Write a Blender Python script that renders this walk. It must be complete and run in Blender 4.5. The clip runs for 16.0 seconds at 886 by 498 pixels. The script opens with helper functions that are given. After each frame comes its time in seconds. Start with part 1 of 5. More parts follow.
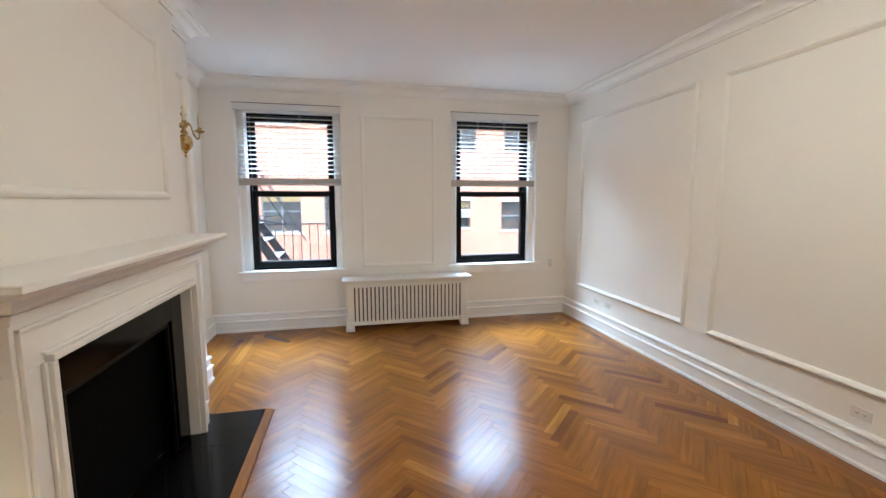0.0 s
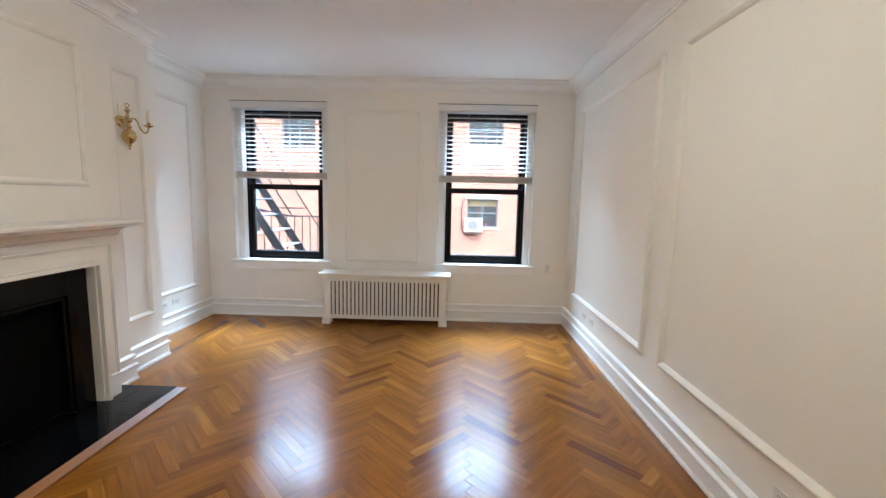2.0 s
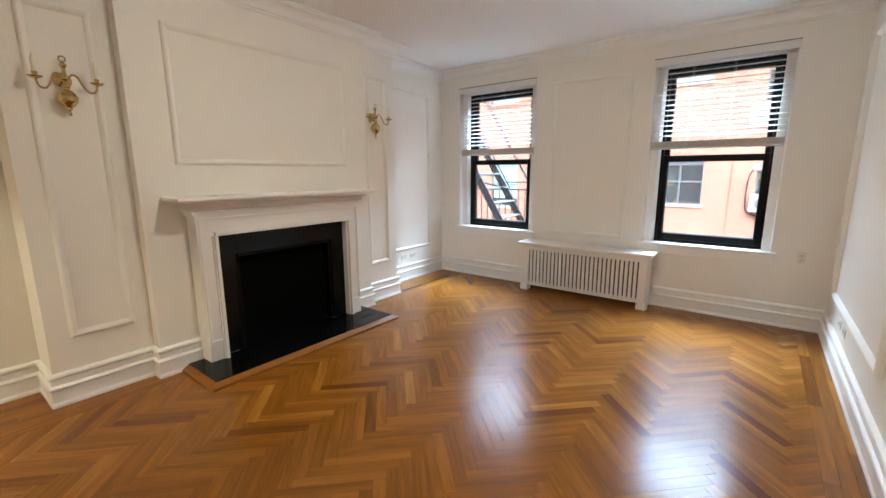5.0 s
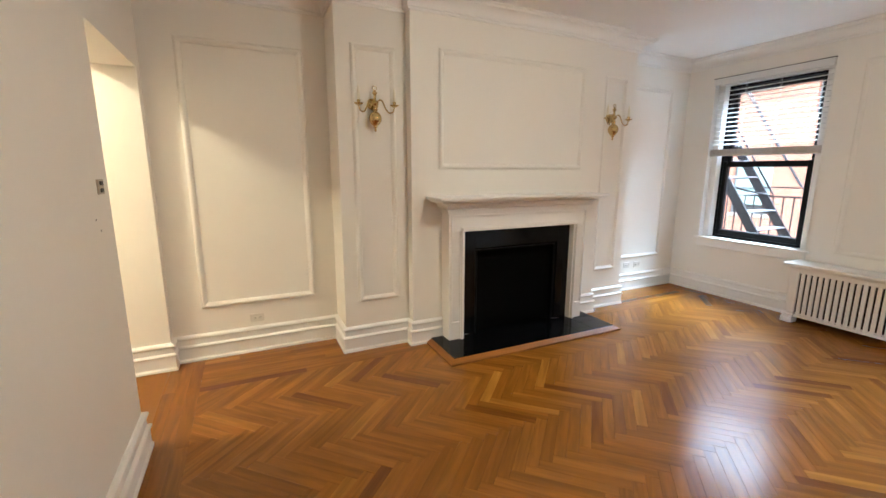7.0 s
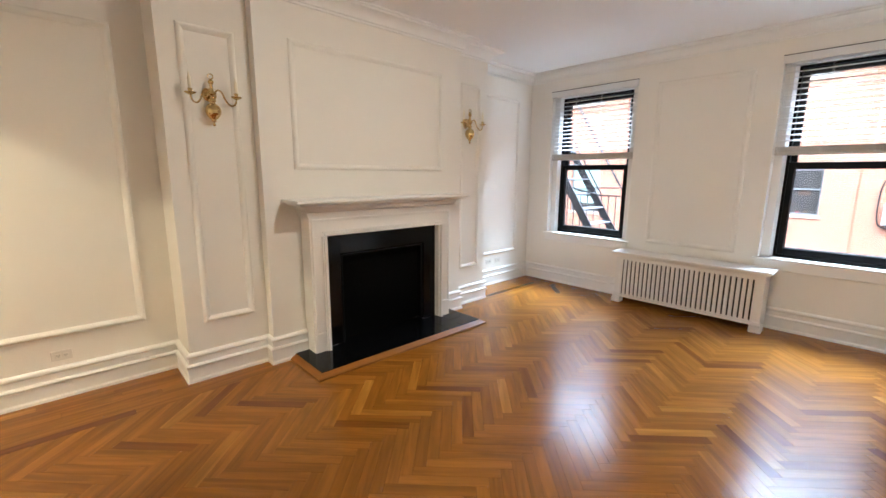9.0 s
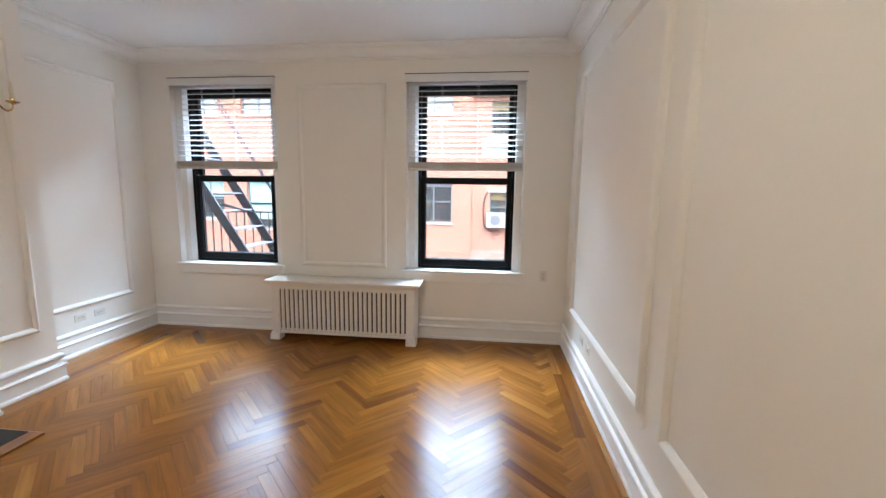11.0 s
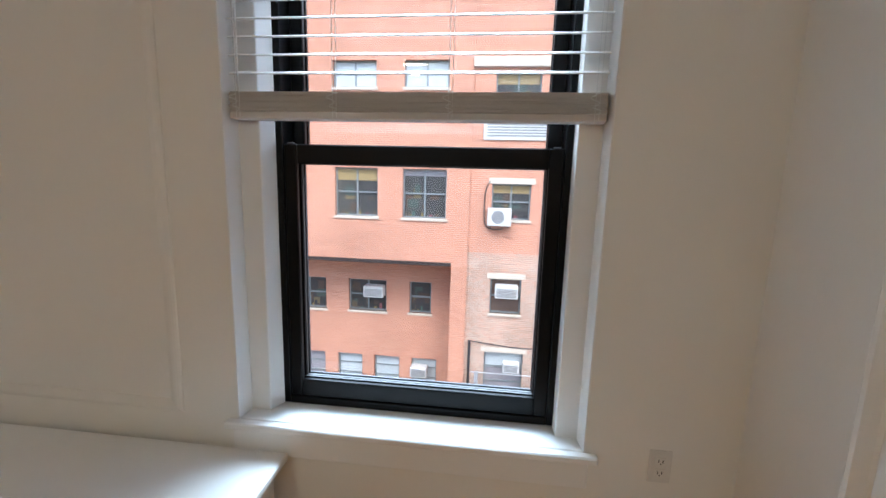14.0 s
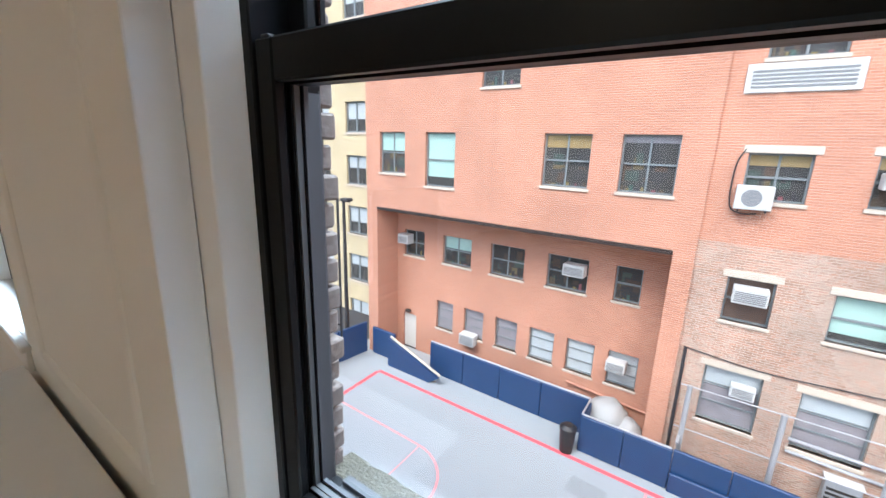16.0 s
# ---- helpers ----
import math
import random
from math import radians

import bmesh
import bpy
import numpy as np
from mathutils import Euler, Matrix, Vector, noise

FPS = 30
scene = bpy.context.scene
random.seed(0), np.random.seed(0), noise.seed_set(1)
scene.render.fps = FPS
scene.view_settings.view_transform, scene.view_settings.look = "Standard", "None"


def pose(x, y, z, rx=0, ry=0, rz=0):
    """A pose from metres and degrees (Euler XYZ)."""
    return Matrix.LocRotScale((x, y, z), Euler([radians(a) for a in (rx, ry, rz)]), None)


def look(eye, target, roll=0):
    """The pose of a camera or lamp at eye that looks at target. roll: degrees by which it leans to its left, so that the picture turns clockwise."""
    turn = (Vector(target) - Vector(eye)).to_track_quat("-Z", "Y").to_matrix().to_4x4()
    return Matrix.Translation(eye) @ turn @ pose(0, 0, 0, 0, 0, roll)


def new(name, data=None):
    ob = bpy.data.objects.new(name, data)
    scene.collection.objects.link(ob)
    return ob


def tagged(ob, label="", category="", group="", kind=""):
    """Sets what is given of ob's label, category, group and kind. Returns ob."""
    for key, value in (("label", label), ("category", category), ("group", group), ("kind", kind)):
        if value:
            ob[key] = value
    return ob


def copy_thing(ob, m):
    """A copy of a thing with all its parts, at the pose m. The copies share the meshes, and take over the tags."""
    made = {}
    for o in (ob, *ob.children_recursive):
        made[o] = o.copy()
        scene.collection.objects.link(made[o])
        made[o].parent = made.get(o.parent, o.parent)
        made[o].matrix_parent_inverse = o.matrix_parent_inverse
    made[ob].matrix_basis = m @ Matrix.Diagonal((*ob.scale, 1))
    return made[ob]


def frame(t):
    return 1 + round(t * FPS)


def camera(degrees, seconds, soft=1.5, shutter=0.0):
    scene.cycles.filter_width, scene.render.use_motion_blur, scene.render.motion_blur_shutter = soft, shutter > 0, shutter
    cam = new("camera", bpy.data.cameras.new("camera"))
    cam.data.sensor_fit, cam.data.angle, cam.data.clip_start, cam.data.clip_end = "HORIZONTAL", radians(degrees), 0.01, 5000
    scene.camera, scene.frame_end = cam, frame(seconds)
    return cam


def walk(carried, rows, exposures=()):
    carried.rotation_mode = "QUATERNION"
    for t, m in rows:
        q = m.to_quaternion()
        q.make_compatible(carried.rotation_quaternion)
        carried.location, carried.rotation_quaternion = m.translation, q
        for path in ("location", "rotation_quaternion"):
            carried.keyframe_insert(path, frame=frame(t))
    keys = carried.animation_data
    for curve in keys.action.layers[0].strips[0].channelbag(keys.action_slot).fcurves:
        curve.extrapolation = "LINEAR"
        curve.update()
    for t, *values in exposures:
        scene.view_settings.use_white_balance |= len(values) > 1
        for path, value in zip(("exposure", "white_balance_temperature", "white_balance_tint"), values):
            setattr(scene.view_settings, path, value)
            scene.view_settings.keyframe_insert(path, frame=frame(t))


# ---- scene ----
cam = camera(93.8, 16.0)
PATH = [
    (0, (1.68, 0.579, 1.615), (2.107, 2.519, 1.382), -0.1),
    (0.5, (2.065, 0.639, 1.592), (2.4, 2.597, 1.357), 0.3),
    (1, (2.411, 0.682, 1.6), (2.598, 2.657, 1.348), 0.5),
    (1.5, (2.812, 0.613, 1.613), (2.874, 2.595, 1.353), 0.8),
    (2, (3.193, 0.66, 1.603), (3.148, 2.644, 1.358), 1.3),
    (2.5, (3.556, 0.732, 1.612), (3.331, 2.698, 1.324), 1.3),
    (3, (3.825, 0.724, 1.599), (3.404, 2.652, 1.276), 0.9),
    (3.2, (3.862, 0.691, 1.619), (3.379, 2.601, 1.277), 0.8),
    (5.3, (4.057, 0.711, 1.558), (2.744, 2.175, 1.193), -0.3),
    (5.5, (4.038, 0.689, 1.569), (2.648, 2.08, 1.202), -0.3),
    (6, (3.989, 0.613, 1.587), (2.428, 1.807, 1.215), -0.2),
    (6.5, (3.945, 0.518, 1.606), (2.253, 1.515, 1.229), 0.0),
    (7, (3.929, 0.454, 1.61), (2.152, 1.294, 1.239), 0.1),
    (7.5, (3.929, 0.431, 1.619), (2.119, 1.197, 1.245), 0.3),
    (8, (3.932, 0.427, 1.614), (2.15, 1.256, 1.246), 0.3),
    (8.5, (3.932, 0.485, 1.617), (2.251, 1.504, 1.249), 0.3),
    (9, (3.884, 0.567, 1.594), (2.442, 1.906, 1.239), 0.3),
    (9.5, (3.852, 0.682, 1.577), (2.762, 2.324, 1.239), 0.3),
    (10, (3.887, 0.866, 1.579), (3.187, 2.712, 1.254), 0.6),
    (10.2, (3.914, 0.995, 1.567), (3.346, 2.887, 1.252), 0.7),
    (12.3, (3.758, 3.0, 1.612), (3.685, 4.986, 1.391), 0.7),
    (12.5, (3.766, 3.219, 1.598), (3.691, 5.206, 1.388), 0.8),
    (13, (3.828, 3.733, 1.615), (3.719, 5.714, 1.362), 0.9),
    (13.5, (3.891, 4.228, 1.637), (3.715, 6.201, 1.358), 1.2),
    (14, (3.856, 4.698, 1.617), (3.633, 6.659, 1.295), 1.6),
    (14.5, (3.886, 5.087, 1.607), (3.526, 7.016, 1.222), 2.0),
    (15, (3.874, 5.385, 1.599), (3.374, 7.268, 1.144), 2.4),
    (15.5, (3.811, 5.59, 1.561), (3.086, 7.376, 1.031), 2.5),
    (16, (3.805, 5.706, 1.574), (2.688, 7.291, 1.083), 1.7),
]
walk(cam, [(t, look(eye, target, roll)) for t, eye, target, roll in PATH], exposures=[(0, 2.8, 5380, 3), (3.2, 2.7, 5380, 3), (5.3, 2.7, 5700, 4), (7.0, 2.86, 5700, 4), (8.5, 2.94, 5680, 5), (10.2, 2.72, 5650, 6), (12.5, 2.24, 5650, 4), (13.5, 2.12, 5700, 4), (14.2, 2.0, 5650, 4), (15.0, 2.2, 5350, -4), (15.5, 2.15, 5600, 0), (16, 1.97, 5900, 4)])

# ---- world, sun, lamps ----
world = bpy.data.worlds.new("world")
scene.world = world
world.use_nodes = True
wn = world.node_tree.nodes
sky = wn.new("ShaderNodeTexSky")
sky.sky_type, sky.sun_disc = "NISHITA", False
sky.sun_elevation, sky.sun_rotation = radians(52), radians(150)
sky.air_density, sky.dust_density, sky.ozone_density = 1.0, 3.0, 1.0
world.node_tree.links.new(sky.outputs[0], wn["Background"].inputs[0])
wn["Background"].inputs[1].default_value = 0.15
sun_data = bpy.data.lights.new("sun", "SUN")
sun_data.energy, sun_data.angle, sun_data.color = 1.0, radians(25), (1.0, 0.95, 0.88)
sun = new("sun", sun_data)
sun.matrix_world = look((0, 0, 30), (0 + 8.0, 13.9, 30 - 20.5))


def area_lamp(name, eye, target, sx, sy, watts, colour, spread):
    data = bpy.data.lights.new(name, "AREA")
    data.shape, data.size, data.size_y, data.energy, data.color = "RECTANGLE", sx, sy, watts, colour
    data.spread = radians(spread)
    ob = new(name, data)
    ob.matrix_world = look(eye, target)
    return ob


# unseen area lamps added above the court as sky light for the two windows, and the hall's lamp behind the doorway
SKY_W, SKY_LOW_W, HALL_W, ROOM_W = 155.0, 760.0, 51.0, 18.0
area_lamp("window_light", (2.4, 9.5, 6.3), (2.4, 4.6, 0.7), 6.0, 2.6, SKY_W, (0.74, 0.88, 1.0), 96)
area_lamp("window_light", (2.0, 15.0, 9.9), (2.4, 5.0, 1.4), 20.0, 5.5, SKY_LOW_W, (0.76, 0.89, 1.0), 96)


# ---- materials ----
def material(name, colour, rough=0.5, metal=0.0, coat=0.0, bump=0.0, bump_scale=60.0, vary=0.06, vary_scale=3.0, spec=0.5):
    m = bpy.data.materials.new(name)
    m.use_nodes = True
    nt = m.node_tree
    b = nt.nodes["Principled BSDF"]
    b.inputs["Roughness"].default_value = rough
    b.inputs["Metallic"].default_value = metal
    b.inputs["Coat Weight"].default_value = coat
    b.inputs["Specular IOR Level"].default_value = spec
    tc = nt.nodes.new("ShaderNodeTexCoord")
    n1 = nt.nodes.new("ShaderNodeTexNoise")
    n1.inputs["Scale"].default_value, n1.inputs["Detail"].default_value = vary_scale, 6
    nt.links.new(tc.outputs["Object"], n1.inputs["Vector"])
    mix = nt.nodes.new("ShaderNodeMix")
    mix.data_type = "RGBA"
    mix.inputs[6].default_value = (*[c * (1 - vary) for c in colour], 1)
    mix.inputs[7].default_value = (*[min(1, c * (1 + vary)) for c in colour], 1)
    nt.links.new(n1.outputs["Fac"], mix.inputs[0])
    nt.links.new(mix.outputs[2], b.inputs["Base Color"])
    if bump:
        n2 = nt.nodes.new("ShaderNodeTexNoise")
        n2.inputs["Scale"].default_value, n2.inputs["Detail"].default_value = bump_scale, 4
        nt.links.new(tc.outputs["Object"], n2.inputs["Vector"])
        bp = nt.nodes.new("ShaderNodeBump")
        bp.inputs["Strength"].default_value, bp.inputs["Distance"].default_value = bump, 0.01
        nt.links.new(n2.outputs["Fac"], bp.inputs["Height"])
        nt.links.new(bp.outputs[0], b.inputs["Normal"])
    return m


def wood_material(name, stops, rough, coat):
    """Boards: colour by piece, grain along the board's u, worn lacquer."""
    m = bpy.data.materials.new(name)
    m.use_nodes = True
    nt, N, L = m.node_tree, m.node_tree.nodes.new, m.node_tree.links.new
    b = nt.nodes["Principled BSDF"]
    info, geo, uv = N("ShaderNodeObjectInfo"), N("ShaderNodeNewGeometry"), N("ShaderNodeUVMap")
    add, frac = N("ShaderNodeMath"), N("ShaderNodeMath")
    add.operation, frac.operation = "ADD", "FRACT"
    L(info.outputs["Random"], add.inputs[0])
    L(geo.outputs["Random Per Island"], add.inputs[1])
    L(add.outputs[0], frac.inputs[0])
    ramp = N("ShaderNodeValToRGB")
    while len(ramp.color_ramp.elements) < len(stops):
        ramp.color_ramp.elements.new(0.5)
    for e, (p, c) in zip(ramp.color_ramp.elements, stops):
        e.position, e.color = p, (*c, 1)
    L(frac.outputs[0], ramp.inputs[0])
    comb = N("ShaderNodeMapping")
    comb.inputs["Scale"].default_value = (2.2, 26.0, 1.0)
    L(uv.outputs[0], comb.inputs["Vector"])
    shift = N("ShaderNodeVectorMath")
    shift.operation = "ADD"
    mul = N("ShaderNodeMath")
    mul.operation = "MULTIPLY"
    mul.inputs[1].default_value = 37.0
    L(frac.outputs[0], mul.inputs[0])
    L(comb.outputs[0], shift.inputs[0])
    L(mul.outputs[0], shift.inputs[1])
    grain = N("ShaderNodeTexNoise")
    grain.inputs["Scale"].default_value, grain.inputs["Detail"].default_value, grain.inputs["Distortion"].default_value = 1.0, 8, 0.6
    L(shift.outputs[0], grain.inputs["Vector"])
    fine = N("ShaderNodeMapRange")
    fine.inputs["From Min"].default_value, fine.inputs["From Max"].default_value = 0.3, 0.7
    fine.inputs["To Min"].default_value, fine.inputs["To Max"].default_value = 0.76, 1.22
    L(grain.outputs["Fac"], fine.inputs["Value"])
    tc = N("ShaderNodeTexCoord")
    blot = N("ShaderNodeTexNoise")
    blot.inputs["Scale"].default_value, blot.inputs["Detail"].default_value = 1.3, 4
    L(geo.outputs["Position"], blot.inputs["Vector"])
    bl = N("ShaderNodeMapRange")
    bl.inputs["To Min"].default_value, bl.inputs["To Max"].default_value = 0.85, 1.15
    L(blot.outputs["Fac"], bl.inputs["Value"])
    m1 = N("ShaderNodeMath")
    m1.operation = "MULTIPLY"
    L(fine.outputs[0], m1.inputs[0])
    L(bl.outputs[0], m1.inputs[1])
    sc = N("ShaderNodeVectorMath")
    sc.operation = "SCALE"
    L(ramp.outputs[0], sc.inputs[0])
    L(m1.outputs[0], sc.inputs["Scale"])
    L(sc.outputs[0], b.inputs["Base Color"])
    rr = N("ShaderNodeMapRange")
    rr.inputs["To Min"].default_value, rr.inputs["To Max"].default_value = rough * 0.75, rough * 1.3
    L(blot.outputs["Fac"], rr.inputs["Value"])
    L(rr.outputs[0], b.inputs["Roughness"])
    b.inputs["Specular IOR Level"].default_value = 0.30
    b.inputs["Coat Weight"].default_value, b.inputs["Coat Roughness"].default_value = coat, rough * 0.8
    wav = N("ShaderNodeTexNoise")
    wav.inputs["Scale"].default_value, wav.inputs["Detail"].default_value = 9.0, 2
    L(geo.outputs["Position"], wav.inputs["Vector"])
    bp0 = N("ShaderNodeBump")
    bp0.inputs["Strength"].default_value, bp0.inputs["Distance"].default_value = 0.12, 0.01
    L(wav.outputs["Fac"], bp0.inputs["Height"])
    bp = N("ShaderNodeBump")
    bp.inputs["Strength"].default_value, bp.inputs["Distance"].default_value = 0.06, 0.002
    L(grain.outputs["Fac"], bp.inputs["Height"])
    L(bp0.outputs[0], bp.inputs["Normal"])
    L(bp.outputs[0], b.inputs["Normal"])
    L(bp0.outputs[0], b.inputs["Coat Normal"])
    return m


def brick_material(name, c1, c2, mortar, streak=0.25, worn=None):
    m = bpy.data.materials.new(name)
    m.use_nodes = True
    nt, N, L = m.node_tree, m.node_tree.nodes.new, m.node_tree.links.new
    b = nt.nodes["Principled BSDF"]
    b.inputs["Roughness"].default_value = 0.9
    tc, mp, br = N("ShaderNodeTexCoord"), N("ShaderNodeMapping"), N("ShaderNodeTexBrick")
    mp.inputs["Rotation"].default_value = (radians(90), 0, 0)
    L(tc.outputs["Object"], mp.inputs["Vector"])
    L(mp.outputs[0], br.inputs["Vector"])
    br.inputs["Scale"].default_value = 1.0
    br.inputs["Brick Width"].default_value, br.inputs["Row Height"].default_value, br.inputs["Mortar Size"].default_value = 0.215, 0.075, 0.009
    br.inputs["Color1"].default_value, br.inputs["Color2"].default_value, br.inputs["Mortar"].default_value = (*c1, 1), (*c2, 1), (*mortar, 1)
    n = N("ShaderNodeTexNoise")
    n.inputs["Scale"].default_value, n.inputs["Detail"].default_value = 0.5, 8
    L(tc.outputs["Object"], n.inputs["Vector"])
    r = N("ShaderNodeMapRange")
    r.inputs["From Min"].default_value, r.inputs["From Max"].default_value = 0.3, 0.7
    r.inputs["To Min"].default_value, r.inputs["To Max"].default_value = 1 - streak, 1 + streak
    L(n.outputs["Fac"], r.inputs["Value"])
    sc = N("ShaderNodeVectorMath")
    sc.operation = "SCALE"
    face = br.outputs["Color"]
    if worn:
        # lime-washed and repointed patches, broken up brick by brick
        big, small, su, st, wm = N("ShaderNodeTexNoise"), N("ShaderNodeTexNoise"), N("ShaderNodeMath"), N("ShaderNodeMapRange"), N("ShaderNodeMix")
        big.inputs["Scale"].default_value, big.inputs["Detail"].default_value = 0.45, 3
        small.inputs["Scale"].default_value, small.inputs["Detail"].default_value = 7.0, 3
        su.operation, wm.data_type = "ADD", "RGBA"
        L(tc.outputs["Object"], big.inputs["Vector"])
        L(tc.outputs["Object"], small.inputs["Vector"])
        L(big.outputs["Fac"], su.inputs[0])
        L(small.outputs["Fac"], su.inputs[1])
        st.inputs["From Min"].default_value, st.inputs["From Max"].default_value = 0.93, 1.14
        st.inputs["To Max"].default_value = 0.5
        L(su.outputs[0], st.inputs["Value"])
        L(st.outputs[0], wm.inputs[0])
        L(face, wm.inputs[6])
        wm.inputs[7].default_value = (*worn, 1)
        face = wm.outputs[2]
    L(face, sc.inputs[0])
    L(r.outputs[0], sc.inputs["Scale"])
    L(sc.outputs[0], b.inputs["Base Color"])
    bp = N("ShaderNodeBump")
    bp.inputs["Strength"].default_value, bp.inputs["Distance"].default_value, bp.invert = 0.5, 0.01, True
    L(br.outputs["Fac"], bp.inputs["Height"])
    L(bp.outputs[0], b.inputs["Normal"])
    return m


def pieces_material(name, stops):
    """Small loose pieces, each in one colour of a row."""
    m = bpy.data.materials.new(name)
    m.use_nodes = True
    nt = m.node_tree
    b = nt.nodes["Principled BSDF"]
    b.inputs["Roughness"].default_value = 0.7
    geo, ramp = nt.nodes.new("ShaderNodeNewGeometry"), nt.nodes.new("ShaderNodeValToRGB")
    ramp.color_ramp.interpolation = "CONSTANT"
    while len(ramp.color_ramp.elements) < len(stops):
        ramp.color_ramp.elements.new(0.5)
    for e, (p, c) in zip(ramp.color_ramp.elements, stops):
        e.position, e.color = p, (*c, 1)
    nt.links.new(geo.outputs["Random Per Island"], ramp.inputs[0])
    nt.links.new(ramp.outputs[0], b.inputs["Base Color"])
    return m


def glass_material(name, tint=(1, 1, 1), rough=0.0):
    m = bpy.data.materials.new(name)
    m.use_nodes = True
    nt = m.node_tree
    nt.nodes.clear()
    out, mixs, tr, gl, lw, pw, fr = (nt.nodes.new(k) for k in ("ShaderNodeOutputMaterial", "ShaderNodeMixShader", "ShaderNodeBsdfTransparent", "ShaderNodeBsdfGlossy", "ShaderNodeLayerWeight", "ShaderNodeMath", "ShaderNodeMapRange"))
    tr.inputs[0].default_value = (*tint, 1)
    gl.inputs["Roughness"].default_value = rough
    pw.operation = "POWER"
    pw.inputs[1].default_value = 5.0
    fr.inputs["To Min"].default_value, fr.inputs["To Max"].default_value = 0.03, 0.8
    nt.links.new(lw.outputs["Facing"], pw.inputs[0])
    nt.links.new(pw.outputs[0], fr.inputs["Value"])
    nt.links.new(fr.outputs[0], mixs.inputs[0])
    nt.links.new(tr.outputs[0], mixs.inputs[1])
    nt.links.new(gl.outputs[0], mixs.inputs[2])
    nt.links.new(mixs.outputs[0], out.inputs[0])
    return m


PAINT = material("wall_paint", (0.85, 0.82, 0.765), 0.55, bump=0.05, bump_scale=90, vary=0.025, vary_scale=1.6)
TRIM = material("trim_paint", (0.86, 0.845, 0.82), 0.38, bump=0.03, bump_scale=40, vary=0.02, vary_scale=4)
CEIL = material("ceiling_paint", (0.86, 0.85, 0.84), 0.8, bump=0.04, bump_scale=70, vary=0.02, vary_scale=1.2)
RADPAINT = material("radiator_cover_paint", (0.82, 0.80, 0.77), 0.4, bump=0.03, bump_scale=50, vary=0.03, vary_scale=5)
GRANITE = material("black_granite", (0.004, 0.004, 0.0045), 0.13, coat=0.0, spec=0.2, vary=0.5, vary_scale=180)
FIREBLACK = material("black_firebox", (0.001, 0.001, 0.001), 0.95, spec=0.1, bump=0.3, bump_scale=25, vary=0.4, vary_scale=8)
BLACKFRAME = material("black_window_frame", (0.005, 0.005, 0.0055), 0.38, spec=0.15, bump=0.02, bump_scale=80, vary=0.2, vary_scale=6)
# grey set below the metal's real tone to offset the strong lamps outside
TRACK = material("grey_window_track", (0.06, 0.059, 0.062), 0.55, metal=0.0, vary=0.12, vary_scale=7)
BLIND = material("white_blind", (0.78, 0.77, 0.76), 0.45, vary=0.03, vary_scale=12)
# the blind's white again, darkened for the backlit stack and bottom rail
BLINDBACKLIT = material("backlit_white_blind", (0.62, 0.58, 0.55), 0.45, vary=0.05, vary_scale=12)
CORD = material("blind_cord", (0.75, 0.74, 0.72), 0.8)
BRASS = material("polished_brass", (0.58, 0.43, 0.19), 0.20, metal=1.0, vary=0.08, vary_scale=14)
CANDLE = material("candle_sleeve", (0.80, 0.74, 0.60), 0.5, vary=0.04, vary_scale=30)
PLATE = material("white_plastic_plate", (0.74, 0.71, 0.66), 0.35, vary=0.02, vary_scale=20)
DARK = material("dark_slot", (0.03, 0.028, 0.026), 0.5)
METALPLATE = material("switch_plate_metal", (0.45, 0.40, 0.33), 0.35, metal=0.8, vary=0.1, vary_scale=40)
STOPS = [(0.0, (0.130, 0.041, 0.006)), (0.03, (0.175, 0.060, 0.008)), (0.07, (0.222, 0.080, 0.0095)), (0.5, (0.252, 0.094, 0.011)), (0.9, (0.284, 0.110, 0.014)), (0.96, (0.306, 0.124, 0.016)), (1.0, (0.365, 0.158, 0.022))]
OAK = wood_material("oak_parquet", STOPS, 0.20, 0.0)
HEARTHWOOD = wood_material("hearth_border_oak", STOPS[1:4], 0.4, 0.0)
GLASS = glass_material("window_glass", (0.90, 0.90, 0.915))
IRON = material("black_iron", (0.028, 0.028, 0.032), 0.55, bump=0.15, bump_scale=60, vary=0.3, vary_scale=9)
IRONTREAD = material("worn_iron_tread", (0.30, 0.31, 0.33), 0.5, metal=0.4, bump=0.2, bump_scale=40, vary=0.2, vary_scale=8)
REDBRICK = brick_material("red_brick", (0.50, 0.225, 0.138), (0.39, 0.160, 0.098), (0.54, 0.355, 0.265), 0.09)
OLDBRICK = brick_material("worn_pale_brick", (0.45, 0.245, 0.170), (0.28, 0.170, 0.120), (0.50, 0.42, 0.345), 0.16, (0.46, 0.375, 0.305))
YELLOWBRICK = brick_material("buff_brick", (0.56, 0.46, 0.27), (0.50, 0.41, 0.245), (0.5, 0.44, 0.32), 0.12)
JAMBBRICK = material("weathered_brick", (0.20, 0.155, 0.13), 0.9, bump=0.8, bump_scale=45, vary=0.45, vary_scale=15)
MORTAR = material("mortar", (0.42, 0.37, 0.32), 0.95, bump=0.5, bump_scale=60, vary=0.15, vary_scale=12)
STONE = material("limestone", (0.53, 0.46, 0.375), 0.85, bump=0.2, bump_scale=40, vary=0.12, vary_scale=4)
EXTFRAME = material("grey_green_steel_frame", (0.19, 0.215, 0.22), 0.45, vary=0.1, vary_scale=5)
# opaque panes whose dark colour stands for the dim rooms behind
EXTGLASS = material("dim_room_window_glass", (0.062, 0.062, 0.06), 0.25, vary=0.5, vary_scale=0.9, spec=0.25)
SHADE = material("green_window_shade", (0.36, 0.52, 0.46), 0.5, vary=0.1, vary_scale=3)
SHADEW = material("pale_window_shade", (0.43, 0.47, 0.48), 0.5, vary=0.08, vary_scale=3)
